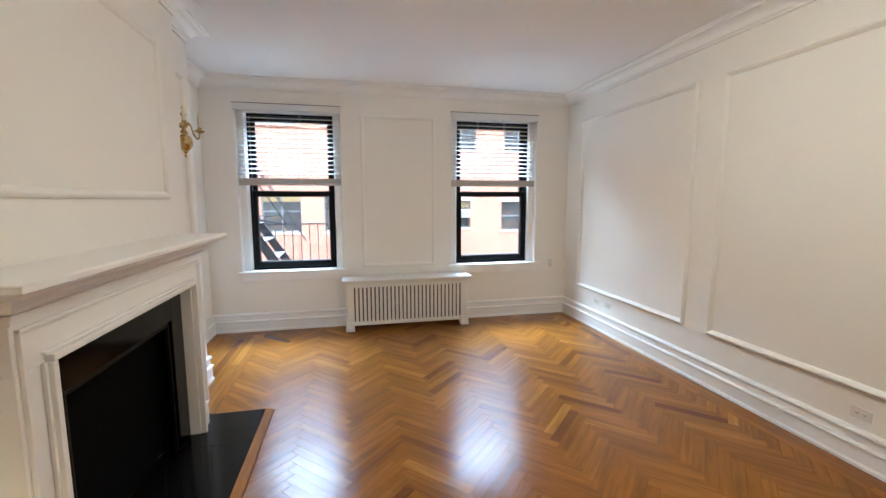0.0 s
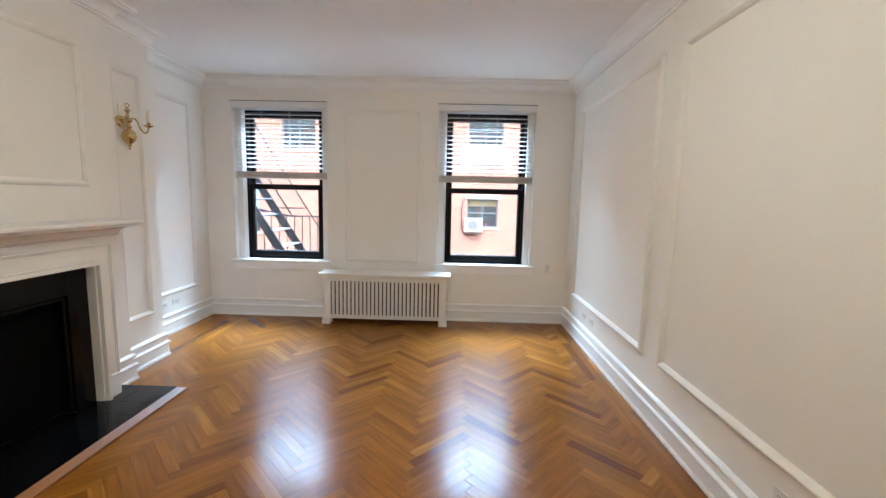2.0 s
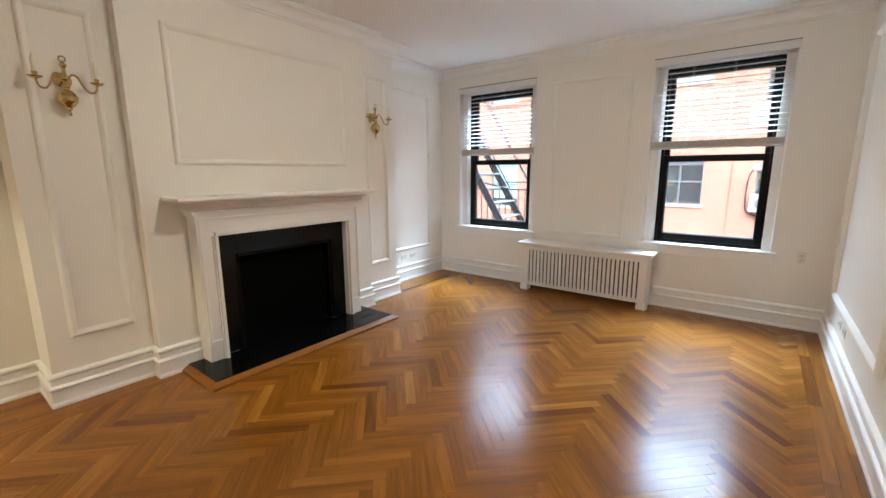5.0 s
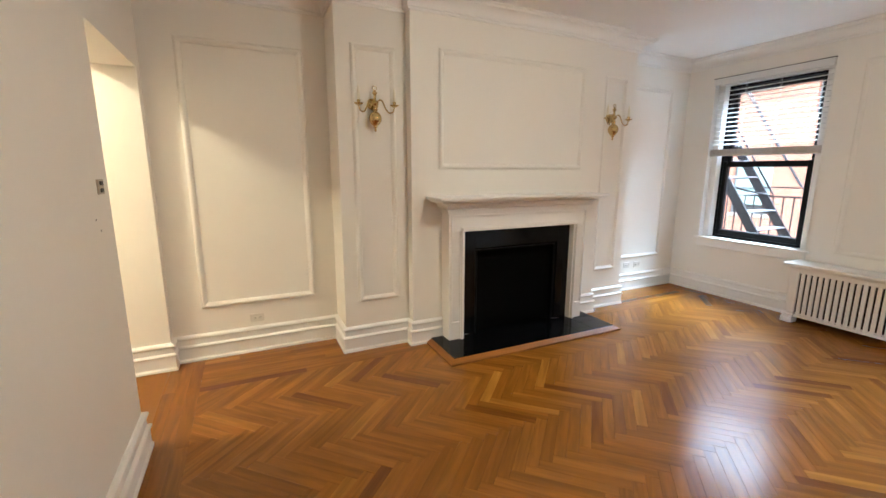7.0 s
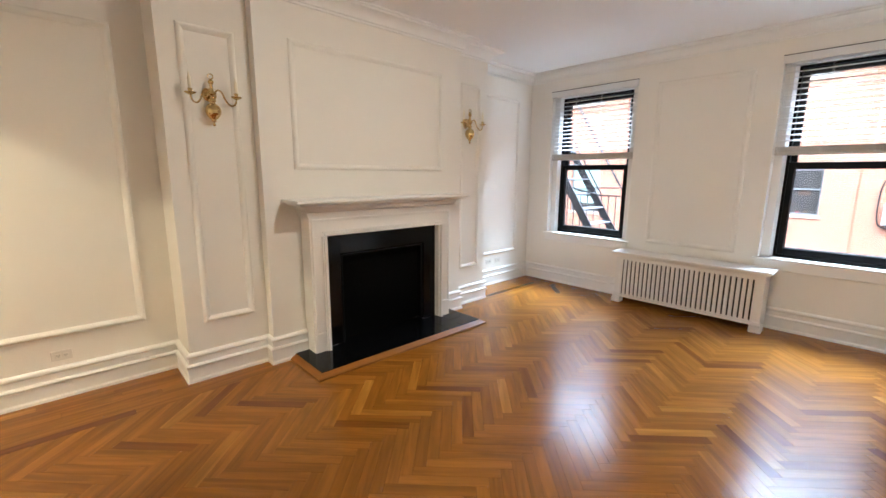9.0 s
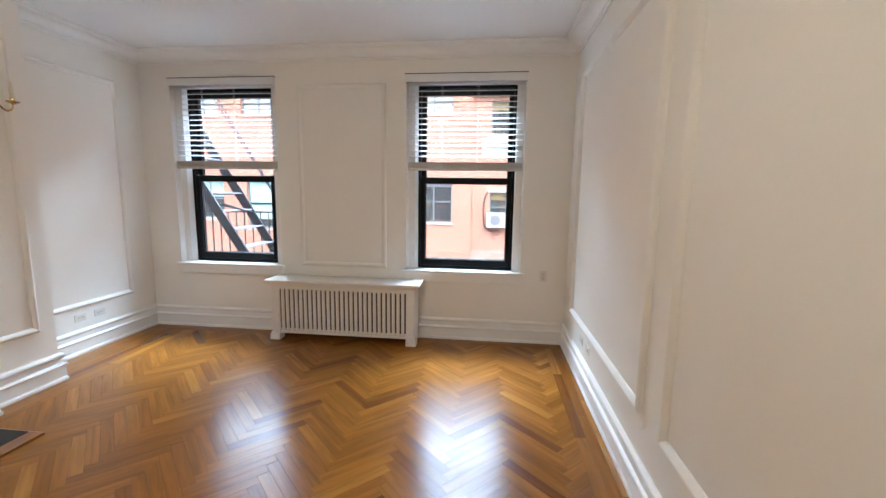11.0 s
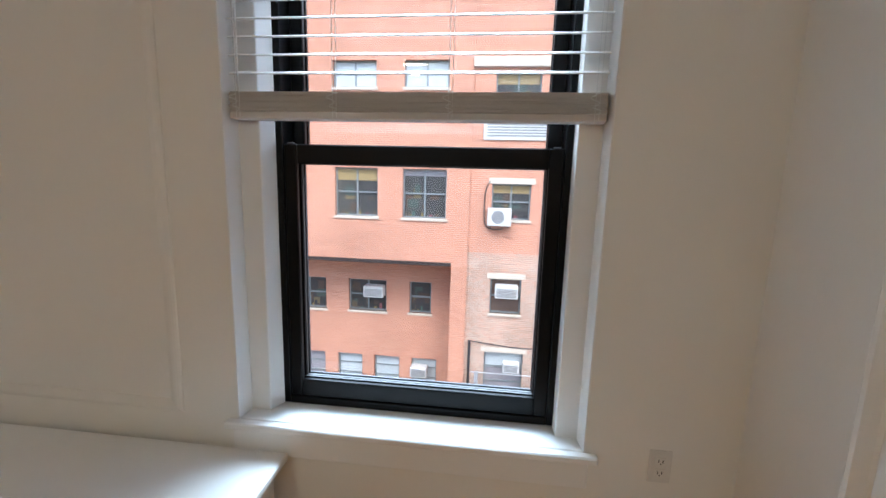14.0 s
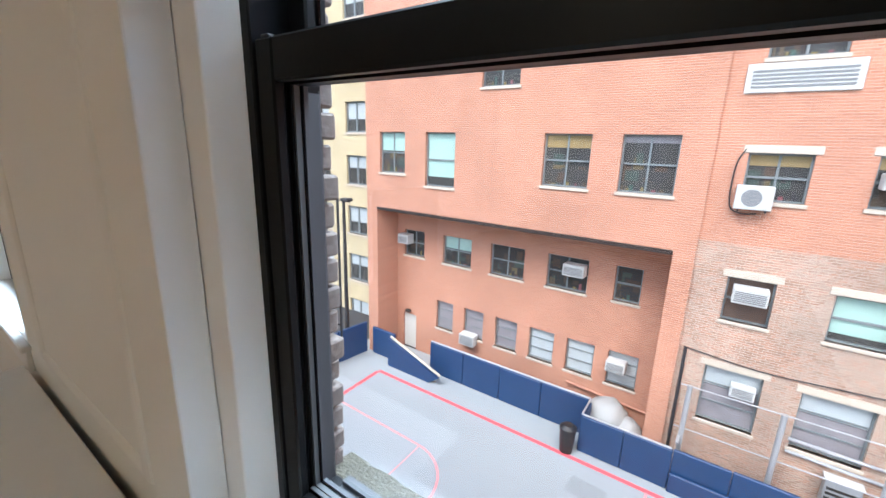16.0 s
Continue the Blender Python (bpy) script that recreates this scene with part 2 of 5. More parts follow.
# room light seen through the school windows, put into a yellow colour
LITYELLOW = material("lit_ceiling_yellow", (0.30, 0.215, 0.09), 0.5, vary=0.3, vary_scale=4)
CLUTTER = pieces_material("window_clutter", [(0.0, (0.03, 0.03, 0.035)), (0.3, (0.10, 0.075, 0.05)), (0.5, (0.05, 0.10, 0.085)), (0.65, (0.22, 0.17, 0.06)), (0.78, (0.24, 0.09, 0.10)), (0.9, (0.30, 0.30, 0.29))])
# random rectangles, coloured dark for the dimness inside the classrooms
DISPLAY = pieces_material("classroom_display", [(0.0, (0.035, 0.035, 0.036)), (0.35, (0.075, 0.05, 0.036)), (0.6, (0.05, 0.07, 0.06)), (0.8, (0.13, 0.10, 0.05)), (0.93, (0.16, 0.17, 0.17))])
ACWHITE = material("air_conditioner_enamel", (0.52, 0.52, 0.50), 0.45, vary=0.06, vary_scale=6)
ACGRILLE = material("air_conditioner_grille", (0.20, 0.205, 0.21), 0.55, vary=0.08, vary_scale=30)
BLUEPAD = material("blue_vinyl_pad", (0.011, 0.042, 0.118), 0.5, bump=0.2, bump_scale=4, vary=0.15, vary_scale=1.5)
COURT = material("grey_painted_court", (0.31, 0.335, 0.345), 0.75, bump=0.1, bump_scale=15, vary=0.08, vary_scale=0.5)
COURTPATCH = material("darker_grey_court", (0.265, 0.285, 0.295), 0.8, bump=0.1, bump_scale=15, vary=0.1, vary_scale=2)
REDLINE = material("red_court_paint", (0.75, 0.10, 0.12), 0.6, vary=0.08, vary_scale=3)
PINKLINE = material("faded_pink_court_paint", (0.72, 0.27, 0.28), 0.65, vary=0.15, vary_scale=3)
# cement colour lowered because the added lamps overlight the outer sill
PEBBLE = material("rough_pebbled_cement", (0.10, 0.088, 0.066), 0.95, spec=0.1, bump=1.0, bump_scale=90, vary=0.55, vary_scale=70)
PANELBROWN = material("brown_window_filler_board", (0.13, 0.085, 0.065), 0.6, vary=0.25, vary_scale=3)
PANEGREY = material("grey_screened_pane", (0.25, 0.235, 0.25), 0.35, vary=0.3, vary_scale=3)
# brown steel, darkened to carry the shadow line at the recess
SHADOWSTEEL = material("shadow_dark_steel", (0.028, 0.017, 0.014), 0.7, vary=0.3, vary_scale=3)
GALV = material("galvanised_pipe", (0.50, 0.51, 0.52), 0.4, metal=0.6, vary=0.1, vary_scale=5)
DOORPAINT = material("pale_door_paint", (0.62, 0.62, 0.57), 0.5, vary=0.05, vary_scale=4)
BINBLACK = material("black_bin_plastic", (0.015, 0.015, 0.017), 0.4, vary=0.3, vary_scale=5)
SACK = material("white_plastic_sheet", (0.34, 0.34, 0.33), 0.5, bump=0.5, bump_scale=6, vary=0.1, vary_scale=4)
PIPE = material("painted_pipe", (0.50, 0.25, 0.17), 0.6, vary=0.15, vary_scale=5)
ASPHALT = material("asphalt", (0.05, 0.05, 0.052), 0.9, bump=0.5, bump_scale=30, vary=0.2, vary_scale=2)


# ---- builders ----
def add_box(bm, x0, x1, y0, y1, z0, z1, bevel=0.0):
    vs = [bm.verts.new(p) for p in ((x0, y0, z0), (x1, y0, z0), (x1, y1, z0), (x0, y1, z0), (x0, y0, z1), (x1, y0, z1), (x1, y1, z1), (x0, y1, z1))]
    fs = [bm.faces.new([vs[i] for i in q]) for q in ((0, 3, 2, 1), (4, 5, 6, 7), (0, 1, 5, 4), (1, 2, 6, 5), (2, 3, 7, 6), (3, 0, 4, 7))]
    if bevel:
        edges = list({e for f in fs for e in f.edges})
        bmesh.ops.bevel(bm, geom=edges, offset=bevel, segments=1, affect="EDGES", profile=0.7)
    return bm


def boxes(*rows, bevel=0.0):
    bm = bmesh.new()
    for r in rows:
        add_box(bm, *r, bevel=bevel)
    return bm


def part(name, bm, mat, parent=None, label="", smooth=False):
    me = bpy.data.meshes.new(name)
    if smooth:
        for f in bm.faces:
            f.smooth = True
    bm.to_mesh(me)
    bm.free()
    me.materials.append(mat)
    ob = new(name, me)
    if parent is not None:
        ob.parent = parent
    if label:
        ob["label"] = label
    return ob


def thing(name, label, category, group="", at=(0, 0, 0), rz=0):
    ob = new(name)
    ob.matrix_world = pose(*at, 0, 0, rz)
    return tagged(ob, label, category, group)


def structure(name, bm, mat, label="", category=""):
    return tagged(part(name, bm, mat), label, category, kind="structure")


def sweep(bm, profile, path, side=1, closed=False):
    """A moulding along a plan path: profile of (out from the wall, height), mitred at the corners. side 1: out is to the left of the way."""
    n = len(path)
    rings = []
    for i, p in enumerate(path):
        def unit(a, b):
            v = Vector((b[0] - a[0], b[1] - a[1]))
            return v.normalized()
        d0 = unit(path[i - 1], p) if (i > 0 or closed) else None
        d1 = unit(p, path[(i + 1) % n]) if (i < n - 1 or closed) else None
        d0, d1 = d0 or d1, d1 or d0
        n0, n1 = Vector((-d0.y, d0.x)) * side, Vector((-d1.y, d1.x)) * side
        off = (n0 + n1) / max(0.2, 1 + n0.dot(n1))
        rings.append([bm.verts.new((p[0] + off.x * o, p[1] + off.y * o, z)) for o, z in profile])
    m = len(profile)
    for i in range(n if closed else n - 1):
        a, b = rings[i], rings[(i + 1) % n]
        for j in range(m - 1):
            bm.faces.new((a[j], b[j], b[j + 1], a[j + 1]) if side > 0 else (a[j + 1], b[j + 1], b[j], a[j]))
    if not closed:
        for r in (rings[0], rings[-1]):
            bm.faces.new(r)
    return bm


MOULD = ((0.0, 0.0), (0.003, 0.013), (0.010, 0.023), (0.019, 0.028), (0.028, 0.026), (0.038, 0.017), (0.046, 0.008), (0.049, 0.0))


def panel_moulding(name, axis, wall, u0, u1, v0, v1, sign, rise=1.0, label="cream painted raised picture-frame moulding on the wall"):
    """A mitred rectangle of raised moulding. axis x: wall plane x = wall, u along y; axis y: u along x. sign: the way out of the wall."""
    bm = bmesh.new()
    loops = []
    for w, h in [(w, h * rise) for w, h in MOULD]:
        row = []
        for u, v in ((u0 + w, v0 + w), (u1 - w, v0 + w), (u1 - w, v1 - w), (u0 + w, v1 - w)):
            row.append(bm.verts.new((wall + sign * h, u, v) if axis == "x" else (u, wall + sign * h, v)))
        loops.append(row)
    for a, b in zip(loops, loops[1:]):
        for i in range(4):
            bm.faces.new((a[i], a[(i + 1) % 4], b[(i + 1) % 4], b[i]))
    bmesh.ops.recalc_face_normals(bm, faces=bm.faces)
    return structure(name, bm, PAINT, label, "wall moulding")


def lathe(bm, profile, seg=16, at=(0, 0, 0)):
    rings = []
    for r, z in profile:
        rings.append([bm.verts.new((at[0] + max(r, 1e-4) * math.cos(2 * math.pi * k / seg), at[1] + max(r, 1e-4) * math.sin(2 * math.pi * k / seg), at[2] + z)) for k in range(seg)])
    for a, b in zip(rings, rings[1:]):
        for k in range(seg):
            bm.faces.new((a[k], a[(k + 1) % seg], b[(k + 1) % seg], b[k]))
    bm.faces.new(rings[0][::-1])
    bm.faces.new(rings[-1])
    return bm


def tube(bm, pts, r, seg=8):
    pts = [Vector(p) for p in pts]
    rings = []
    for i, p in enumerate(pts):
        d = (pts[min(i + 1, len(pts) - 1)] - pts[max(i - 1, 0)]).normalized()
        ref = Vector((0, 0, 1)) if abs(d.z) < 0.9 else Vector((1, 0, 0))
        u = d.cross(ref).normalized()
        v = d.cross(u)
        rr = r[i] if isinstance(r, (list, tuple)) else r
        rings.append([bm.verts.new(p + rr * (math.cos(2 * math.pi * k / seg) * u + math.sin(2 * math.pi * k / seg) * v)) for k in range(seg)])
    for a, b in zip(rings, rings[1:]):
        for k in range(seg):
            bm.faces.new((a[k], a[(k + 1) % seg], b[(k + 1) % seg], b[k]))
    bm.faces.new(rings[0][::-1])
    bm.faces.new(rings[-1])
    bmesh.ops.recalc_face_normals(bm, faces=bm.faces)
    return bm


def bent(pts, n=8):
    """Points of a smooth curve (Catmull-Rom) through pts."""
    p = [Vector(q) for q in pts]
    p = [2 * p[0] - p[1]] + p + [2 * p[-1] - p[-2]]
    out = []
    for i in range(1, len(p) - 2):
        for k in range(n):
            t = k / n
            out.append(0.5 * (2 * p[i] + (p[i + 1] - p[i - 1]) * t + (2 * p[i - 1] - 5 * p[i] + 4 * p[i + 1] - p[i + 2]) * t * t + (3 * p[i] - p[i - 1] - 3 * p[i + 1] + p[i + 2]) * t ** 3))
    return out + [p[-2]]


def holed_wall(x0, x1, z0, z1, y0, y1, holes):
    """A wall slab across x with square holes (xa, xb, za, zb) right through it."""
    bm = bmesh.new()
    holes = [(h[0], h[1], max(h[2], z0), min(h[3], z1)) for h in holes if h[3] > z0 and h[2] < z1]
    xs = sorted({x0, x1, *[v for h in holes for v in h[:2] if x0 < v < x1]})
    for a, b in zip(xs, xs[1:]):
        mid = (a + b) / 2
        cuts = sorted([(h[2], h[3]) for h in holes if h[0] < mid < h[1]])
        z = z0
        for lo, hi in cuts:
            if lo > z:
                add_box(bm, a, b, y0, y1, z, lo)
            z = max(z, hi)
        if z < z1:
            add_box(bm, a, b, y0, y1, z, z1)
    bmesh.ops.remove_doubles(bm, verts=bm.verts, dist=1e-5)
    return bm


# ---- the room's shell ----
H = 3.03                      # ceiling
XR, YN, YS = 4.67, 5.99, -0.19  # right wall, window wall, back wall
PX, CX = 0.385, 0.49          # piers and chimney breast
P1, P2, P3, P4 = 1.175, 1.775, 3.975, 4.53
FC = 2.865                    # fireplace centre
HALL = 0.12                   # hall wall
DOOR_X, HEAD = 1.22, 2.34
WINS = [(0.360, 1.575), (2.980, 4.198)]
FRAMES = [(0.466, 1.480), (3.087, 4.114)]
SILL, TOP = 0.745, 2.76

structure("wall_west", boxes((-0.25, 0.0, YS, YN + 0.3, -0.3, H + 0.2)), PAINT, "cream painted plaster wall with alcoves beside the fireplace", "wall")
structure("wall_pier_south", boxes((0.0, PX, P1, P2, 0, H)), PAINT, "cream painted shallow pier beside the chimney breast", "wall")
structure("wall_pier_north", boxes((0.0, PX, P3, P4, 0, H)), PAINT, "cream painted shallow pier beside the chimney breast", "wall")
breast = bmesh.new()
U_SHAPE = ((P2, 0), (FC - 0.49, 0), (FC - 0.49, 0.885), (FC + 0.49, 0.885), (FC + 0.49, 0), (P3, 0), (P3, H), (P2, H))
back, front = [[breast.verts.new((x, y, z)) for y, z in U_SHAPE] for x in (0.0, CX)]
breast.faces.new(front)
breast.faces.new(back[::-1])
for i in range(8):
    breast.faces.new((back[i], back[(i + 1) % 8], front[(i + 1) % 8], front[i]))
bmesh.ops.recalc_face_normals(breast, faces=breast.faces)
structure("chimney_breast", breast, PAINT, "cream painted chimney breast above the mantel", "wall")
structure("wall_north", holed_wall(-0.25, XR + 0.3, -0.3, H + 0.2, YN, 6.22, [(a, b, SILL - 0.03, TOP) for a, b in WINS]), PAINT, "cream painted wall with two sash windows", "wall")
structure("wall_east", boxes((XR, XR + 0.25, YS - 0.3, YN, -0.3, H + 0.2)), PAINT, "cream painted wall with large raised panels", "wall")
structure("wall_south", boxes((DOOR_X, XR, YS - 0.3, YS, -0.3, H + 0.2), (-0.25, DOOR_X, YS - 0.3, YS, HEAD, H + 0.2)), PAINT, "cream painted back wall with a wide doorway", "wall")
structure("wall_hall", boxes((-0.25, HALL, -4.0, YS, -0.3, HEAD), (-0.25, HALL, -4.0, YS - 0.3, HEAD, H + 0.2)), PAINT, "pale yellow lit wall of the hall", "wall")
structure("wall_hall_east", boxes((2.4, 2.6, -4.0, YS - 0.3, -0.3, H + 0.2)), PAINT, "plain cream hall wall", "wall")
structure("wall_hall_south", boxes((-0.25, 2.6, -4.2, -4.0, -0.3, H + 0.2)), PAINT, "plain cream hall wall", "wall")
structure("ceiling", boxes((-0.3, XR + 0.3, YS - 0.3, YN + 0.2, H, H + 0.15)), CEIL, "smooth white plaster ceiling", "ceiling")
structure("ceiling_hall", boxes((-0.25, 2.6, -4.2, YS - 0.3, H, H + 0.15)), CEIL, "smooth white hall ceiling", "ceiling")
structure("floor_hall", boxes((HALL, 2.6, -4.2, YS - 0.02, -0.2, -0.001)), HEARTHWOOD, "brown oak hall floor", "floor")

LEFT = [(HALL, -2.6), (HALL, YS), (0.0, YS), (0.0, P1), (PX, P1), (PX, P2), (CX, P2), (CX, FC - 0.80)]
LEFT2 = [(CX, FC + 0.80), (CX, P3), (PX, P3), (PX, P4), (0.0, P4), (0.0, YN), (XR, YN), (XR, YS), (DOOR_X, YS), (DOOR_X, YS - 0.3)]
BASE = ((0.0, 0.0), (0.034, 0.0), (0.034, 0.018), (0.028, 0.028), (0.026, 0.034), (0.026, 0.118), (0.034, 0.123), (0.037, 0.133), (0.031, 0.142), (0.017, 0.149), (0.015, 0.192), (0.026, 0.199), (0.030, 0.209), (0.026, 0.221), (0.010, 0.232), (0.0, 0.232))
structure("baseboard_west", sweep(bmesh.new(), BASE, LEFT, -1), TRIM, "tall white moulded wooden baseboard", "baseboard")
structure("baseboard", sweep(bmesh.new(), BASE, LEFT2, -1), TRIM, "tall white moulded wooden baseboard", "baseboard")
CROWN = [(0.0, H - 0.128), (0.014, H - 0.128), (0.016, H - 0.112), (0.028, H - 0.107)]
CROWN += [(0.028 + 0.082 * (1 - math.cos(a)), H - 0.107 + 0.072 * math.sin(a)) for a in [radians(v) for v in range(12, 91, 13)]]
CROWN += [(0.118, H - 0.032), (0.124, H - 0.020), (0.140, H - 0.014), (0.140, H)]
ROOM = [(0.0, YS), (0.0, P1), (PX, P1), (PX, P2), (CX, P2), (CX, P3), (PX, P3), (PX, P4), (0.0, P4), (0.0, YN), (XR, YN), (XR, YS)]
structure("crown_moulding", sweep(bmesh.new(), CROWN, ROOM, -1, True), TRIM, "white plaster crown moulding along the ceiling", "crown moulding")

panel_moulding("trim_alcove_south", "x", 0.0, 0.04, 0.975, 0.452, 2.62, 1, 0.8)
panel_moulding("trim_pier_south", "x", PX, P1 + 0.12, P2 - 0.10, 0.452, 2.62, 1, 0.8)
panel_moulding("trim_overmantel", "x", CX, FC - 0.83, FC + 0.83, 1.625, 2.64, 1, 0.8)
panel_moulding("trim_pier_north", "x", PX, P3 + 0.09, P4 - 0.12, 0.452, 2.62, 1, 0.8)
panel_moulding("trim_alcove_north", "x", 0.0, P4 + 0.22, 5.69, 0.44, 2.66, 1, 0.8)
panel_moulding("trim_window_wall", "y", YN, 1.81, 2.77, 0.755, 2.68, -1, 0.4)
panel_moulding("trim_east_north", "x", XR, 3.75, 5.62, 0.46, 2.645, -1, 1.15)
panel_moulding("trim_east_south", "x", XR, 1.62, 3.495, 0.46, 2.645, -1, 1.15)


# ---- sash windows with their blinds ----
def lining_board(pts, z0, z1):
    """An upright board of the plan outline pts."""
    bm = bmesh.new()
    lo, hi = [[bm.verts.new((x, y, z)) for x, y in pts] for z in (z0, z1)]
    n = len(pts)
    bm.faces.new(lo[::-1])
    bm.faces.new(hi)
    for i in range(n):
        bm.faces.new((lo[i], lo[(i + 1) % n], hi[(i + 1) % n], hi[i]))
    bmesh.ops.recalc_face_normals(bm, faces=bm.faces)
    upright = [e for e in bm.edges if abs(e.verts[0].co.z - e.verts[1].co.z) > 0.1]
    bmesh.ops.bevel(bm, geom=upright, offset=0.004, segments=2, affect="EDGES", profile=0.5)
    return bm


def sash_window(name, a, b, fa, fb):
    """One window in the opening a..b: white stepped lining, stool and apron, black double-hung sashes, glass."""
    win = tagged(thing(name, "black double-hung sash window in a white lined opening", "window"), kind="structure")
    y0, yf = 6.060, 6.122
    for s, x, e in ((1, a, fa), (-1, b, fb)):
        outer = [(x, YN - 0.003), (x + s * 0.006, YN - 0.003), (x + s * 0.014, y0), (x, y0)]
        inner = [(x, y0 + 0.001), (x + s * 0.086, y0 + 0.001), (e + s * 0.003, yf + 0.001), (e + s * 0.003, yf + 0.03), (x, yf + 0.03)]
        for pts in (outer, inner):
            part("lining", lining_board(pts, SILL + 0.004, TOP), TRIM, win, "white painted wooden window lining")
    part("head_lining", boxes((a + 0.086, b - 0.086, y0, yf, TOP - 0.085, TOP)), TRIM, win)
    bm = boxes((a - 0.038, b + 0.038, YN - 0.035, YN, SILL - 0.022, SILL + 0.004), (a, b, YN, yf + 0.02, SILL - 0.022, SILL + 0.004), bevel=0.005)
    part("window_sill", bm, TRIM, win, "white painted wooden window stool")
    part("apron", boxes((a - 0.012, b + 0.012, YN - 0.018, YN, 0.625, SILL - 0.022), bevel=0.004), TRIM, win, "white apron board under the sill")
    zb, zt = SILL + 0.004, TOP - 0.082
    fr = boxes((fa, fa + 0.026, yf, 6.262, zb, zt), (fb - 0.026, fb, yf, 6.262, zb, zt), (fa + 0.026, fb - 0.026, yf, 6.262, zt - 0.035, zt), (fa + 0.026, fb - 0.026, yf, 6.262, zb, zb + 0.030), bevel=0.003)
    part("window_frame", fr, BLACKFRAME, win, "black metal window frame")
    for x, s in ((fa + 0.026, 1), (fb - 0.026, -1)):
        bm = bmesh.new()
        for w, ya, yb in ((0.012, 6.193, 6.200), (0.003, 6.200, 6.208), (0.010, 6.208, 6.215), (0.002, 6.215, 6.258)):
            xs = sorted((x, x + s * w))
            add_box(bm, xs[0], xs[1], ya, yb, zb + 0.030, 1.66)
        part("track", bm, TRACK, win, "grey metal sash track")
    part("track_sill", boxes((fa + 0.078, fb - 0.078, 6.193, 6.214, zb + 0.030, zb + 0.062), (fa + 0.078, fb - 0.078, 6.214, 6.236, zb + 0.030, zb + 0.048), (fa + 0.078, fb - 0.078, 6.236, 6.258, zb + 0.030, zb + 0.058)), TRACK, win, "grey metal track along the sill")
    sashes = (("lower_sash", 6.128, 6.188, zb + 0.031, 1.733, 0.047, 0.066, 0.068), ("upper_sash", 6.196, 6.236, 1.672, zt - 0.035, 0.049, 0.055, 0.052))
    for nm, s0, s1, za, zc, st, rl, rt in sashes:
        xa, xb = fa + 0.027, fb - 0.027
        sf = s0 + 0.022
        bm = boxes((xa, xa + st, s0, sf, za, zc), (xb - st, xb, s0, sf, za, zc), (xa + st, xb - st, s0, sf, za, za + rl), (xa + st, xb - st, s0, sf, zc - rt, zc), bevel=0.004)
        for q, ya, yb in ((-0.007, sf, sf + 0.008), (0.002, sf + 0.008, s1)):
            add_box(bm, xa, xa + st + q, ya, yb, za, zc)
            add_box(bm, xb - st - q, xb, ya, yb, za, zc)
            add_box(bm, xa + st + q, xb - st - q, ya, yb, zc - rt - q, zc)
            add_box(bm, xa + st + q, xb - st - q, ya, yb, za, za + rl + q)
        sash = part(nm, bm, BLACKFRAME, win, "black metal sash")
        yp = s1 - 0.012
        pane = part("pane", boxes((xa + st + 0.002, xb - st - 0.002, yp - 0.002, yp + 0.002, za + rl + 0.002, zc - rt - 0.002)), GLASS, sash, "clear glass pane")
        pane.visible_shadow = False
        if nm == "lower_sash":
            bead = bmesh.new()
            for q, ya, yb in ((0.006, yp - 0.014, yp - 0.003), (0.009, yp + 0.003, s1)):
                for x0, x1 in ((xa + st + 0.002, xa + st + q), (xb - st - q, xb - st - 0.002)):
                    add_box(bead, x0, x1, ya, yb, za + rl + q, zc - rt - 0.002)
                add_box(bead, xa + st + 0.002, xb - st - 0.002, ya, yb, za + rl + 0.002, za + rl + q)
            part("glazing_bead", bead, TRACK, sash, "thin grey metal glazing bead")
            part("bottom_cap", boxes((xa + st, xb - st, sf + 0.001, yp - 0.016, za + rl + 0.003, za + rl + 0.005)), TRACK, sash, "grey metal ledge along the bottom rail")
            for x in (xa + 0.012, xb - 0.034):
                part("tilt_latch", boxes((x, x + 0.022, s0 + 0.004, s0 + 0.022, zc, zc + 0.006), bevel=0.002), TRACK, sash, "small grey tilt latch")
    return win


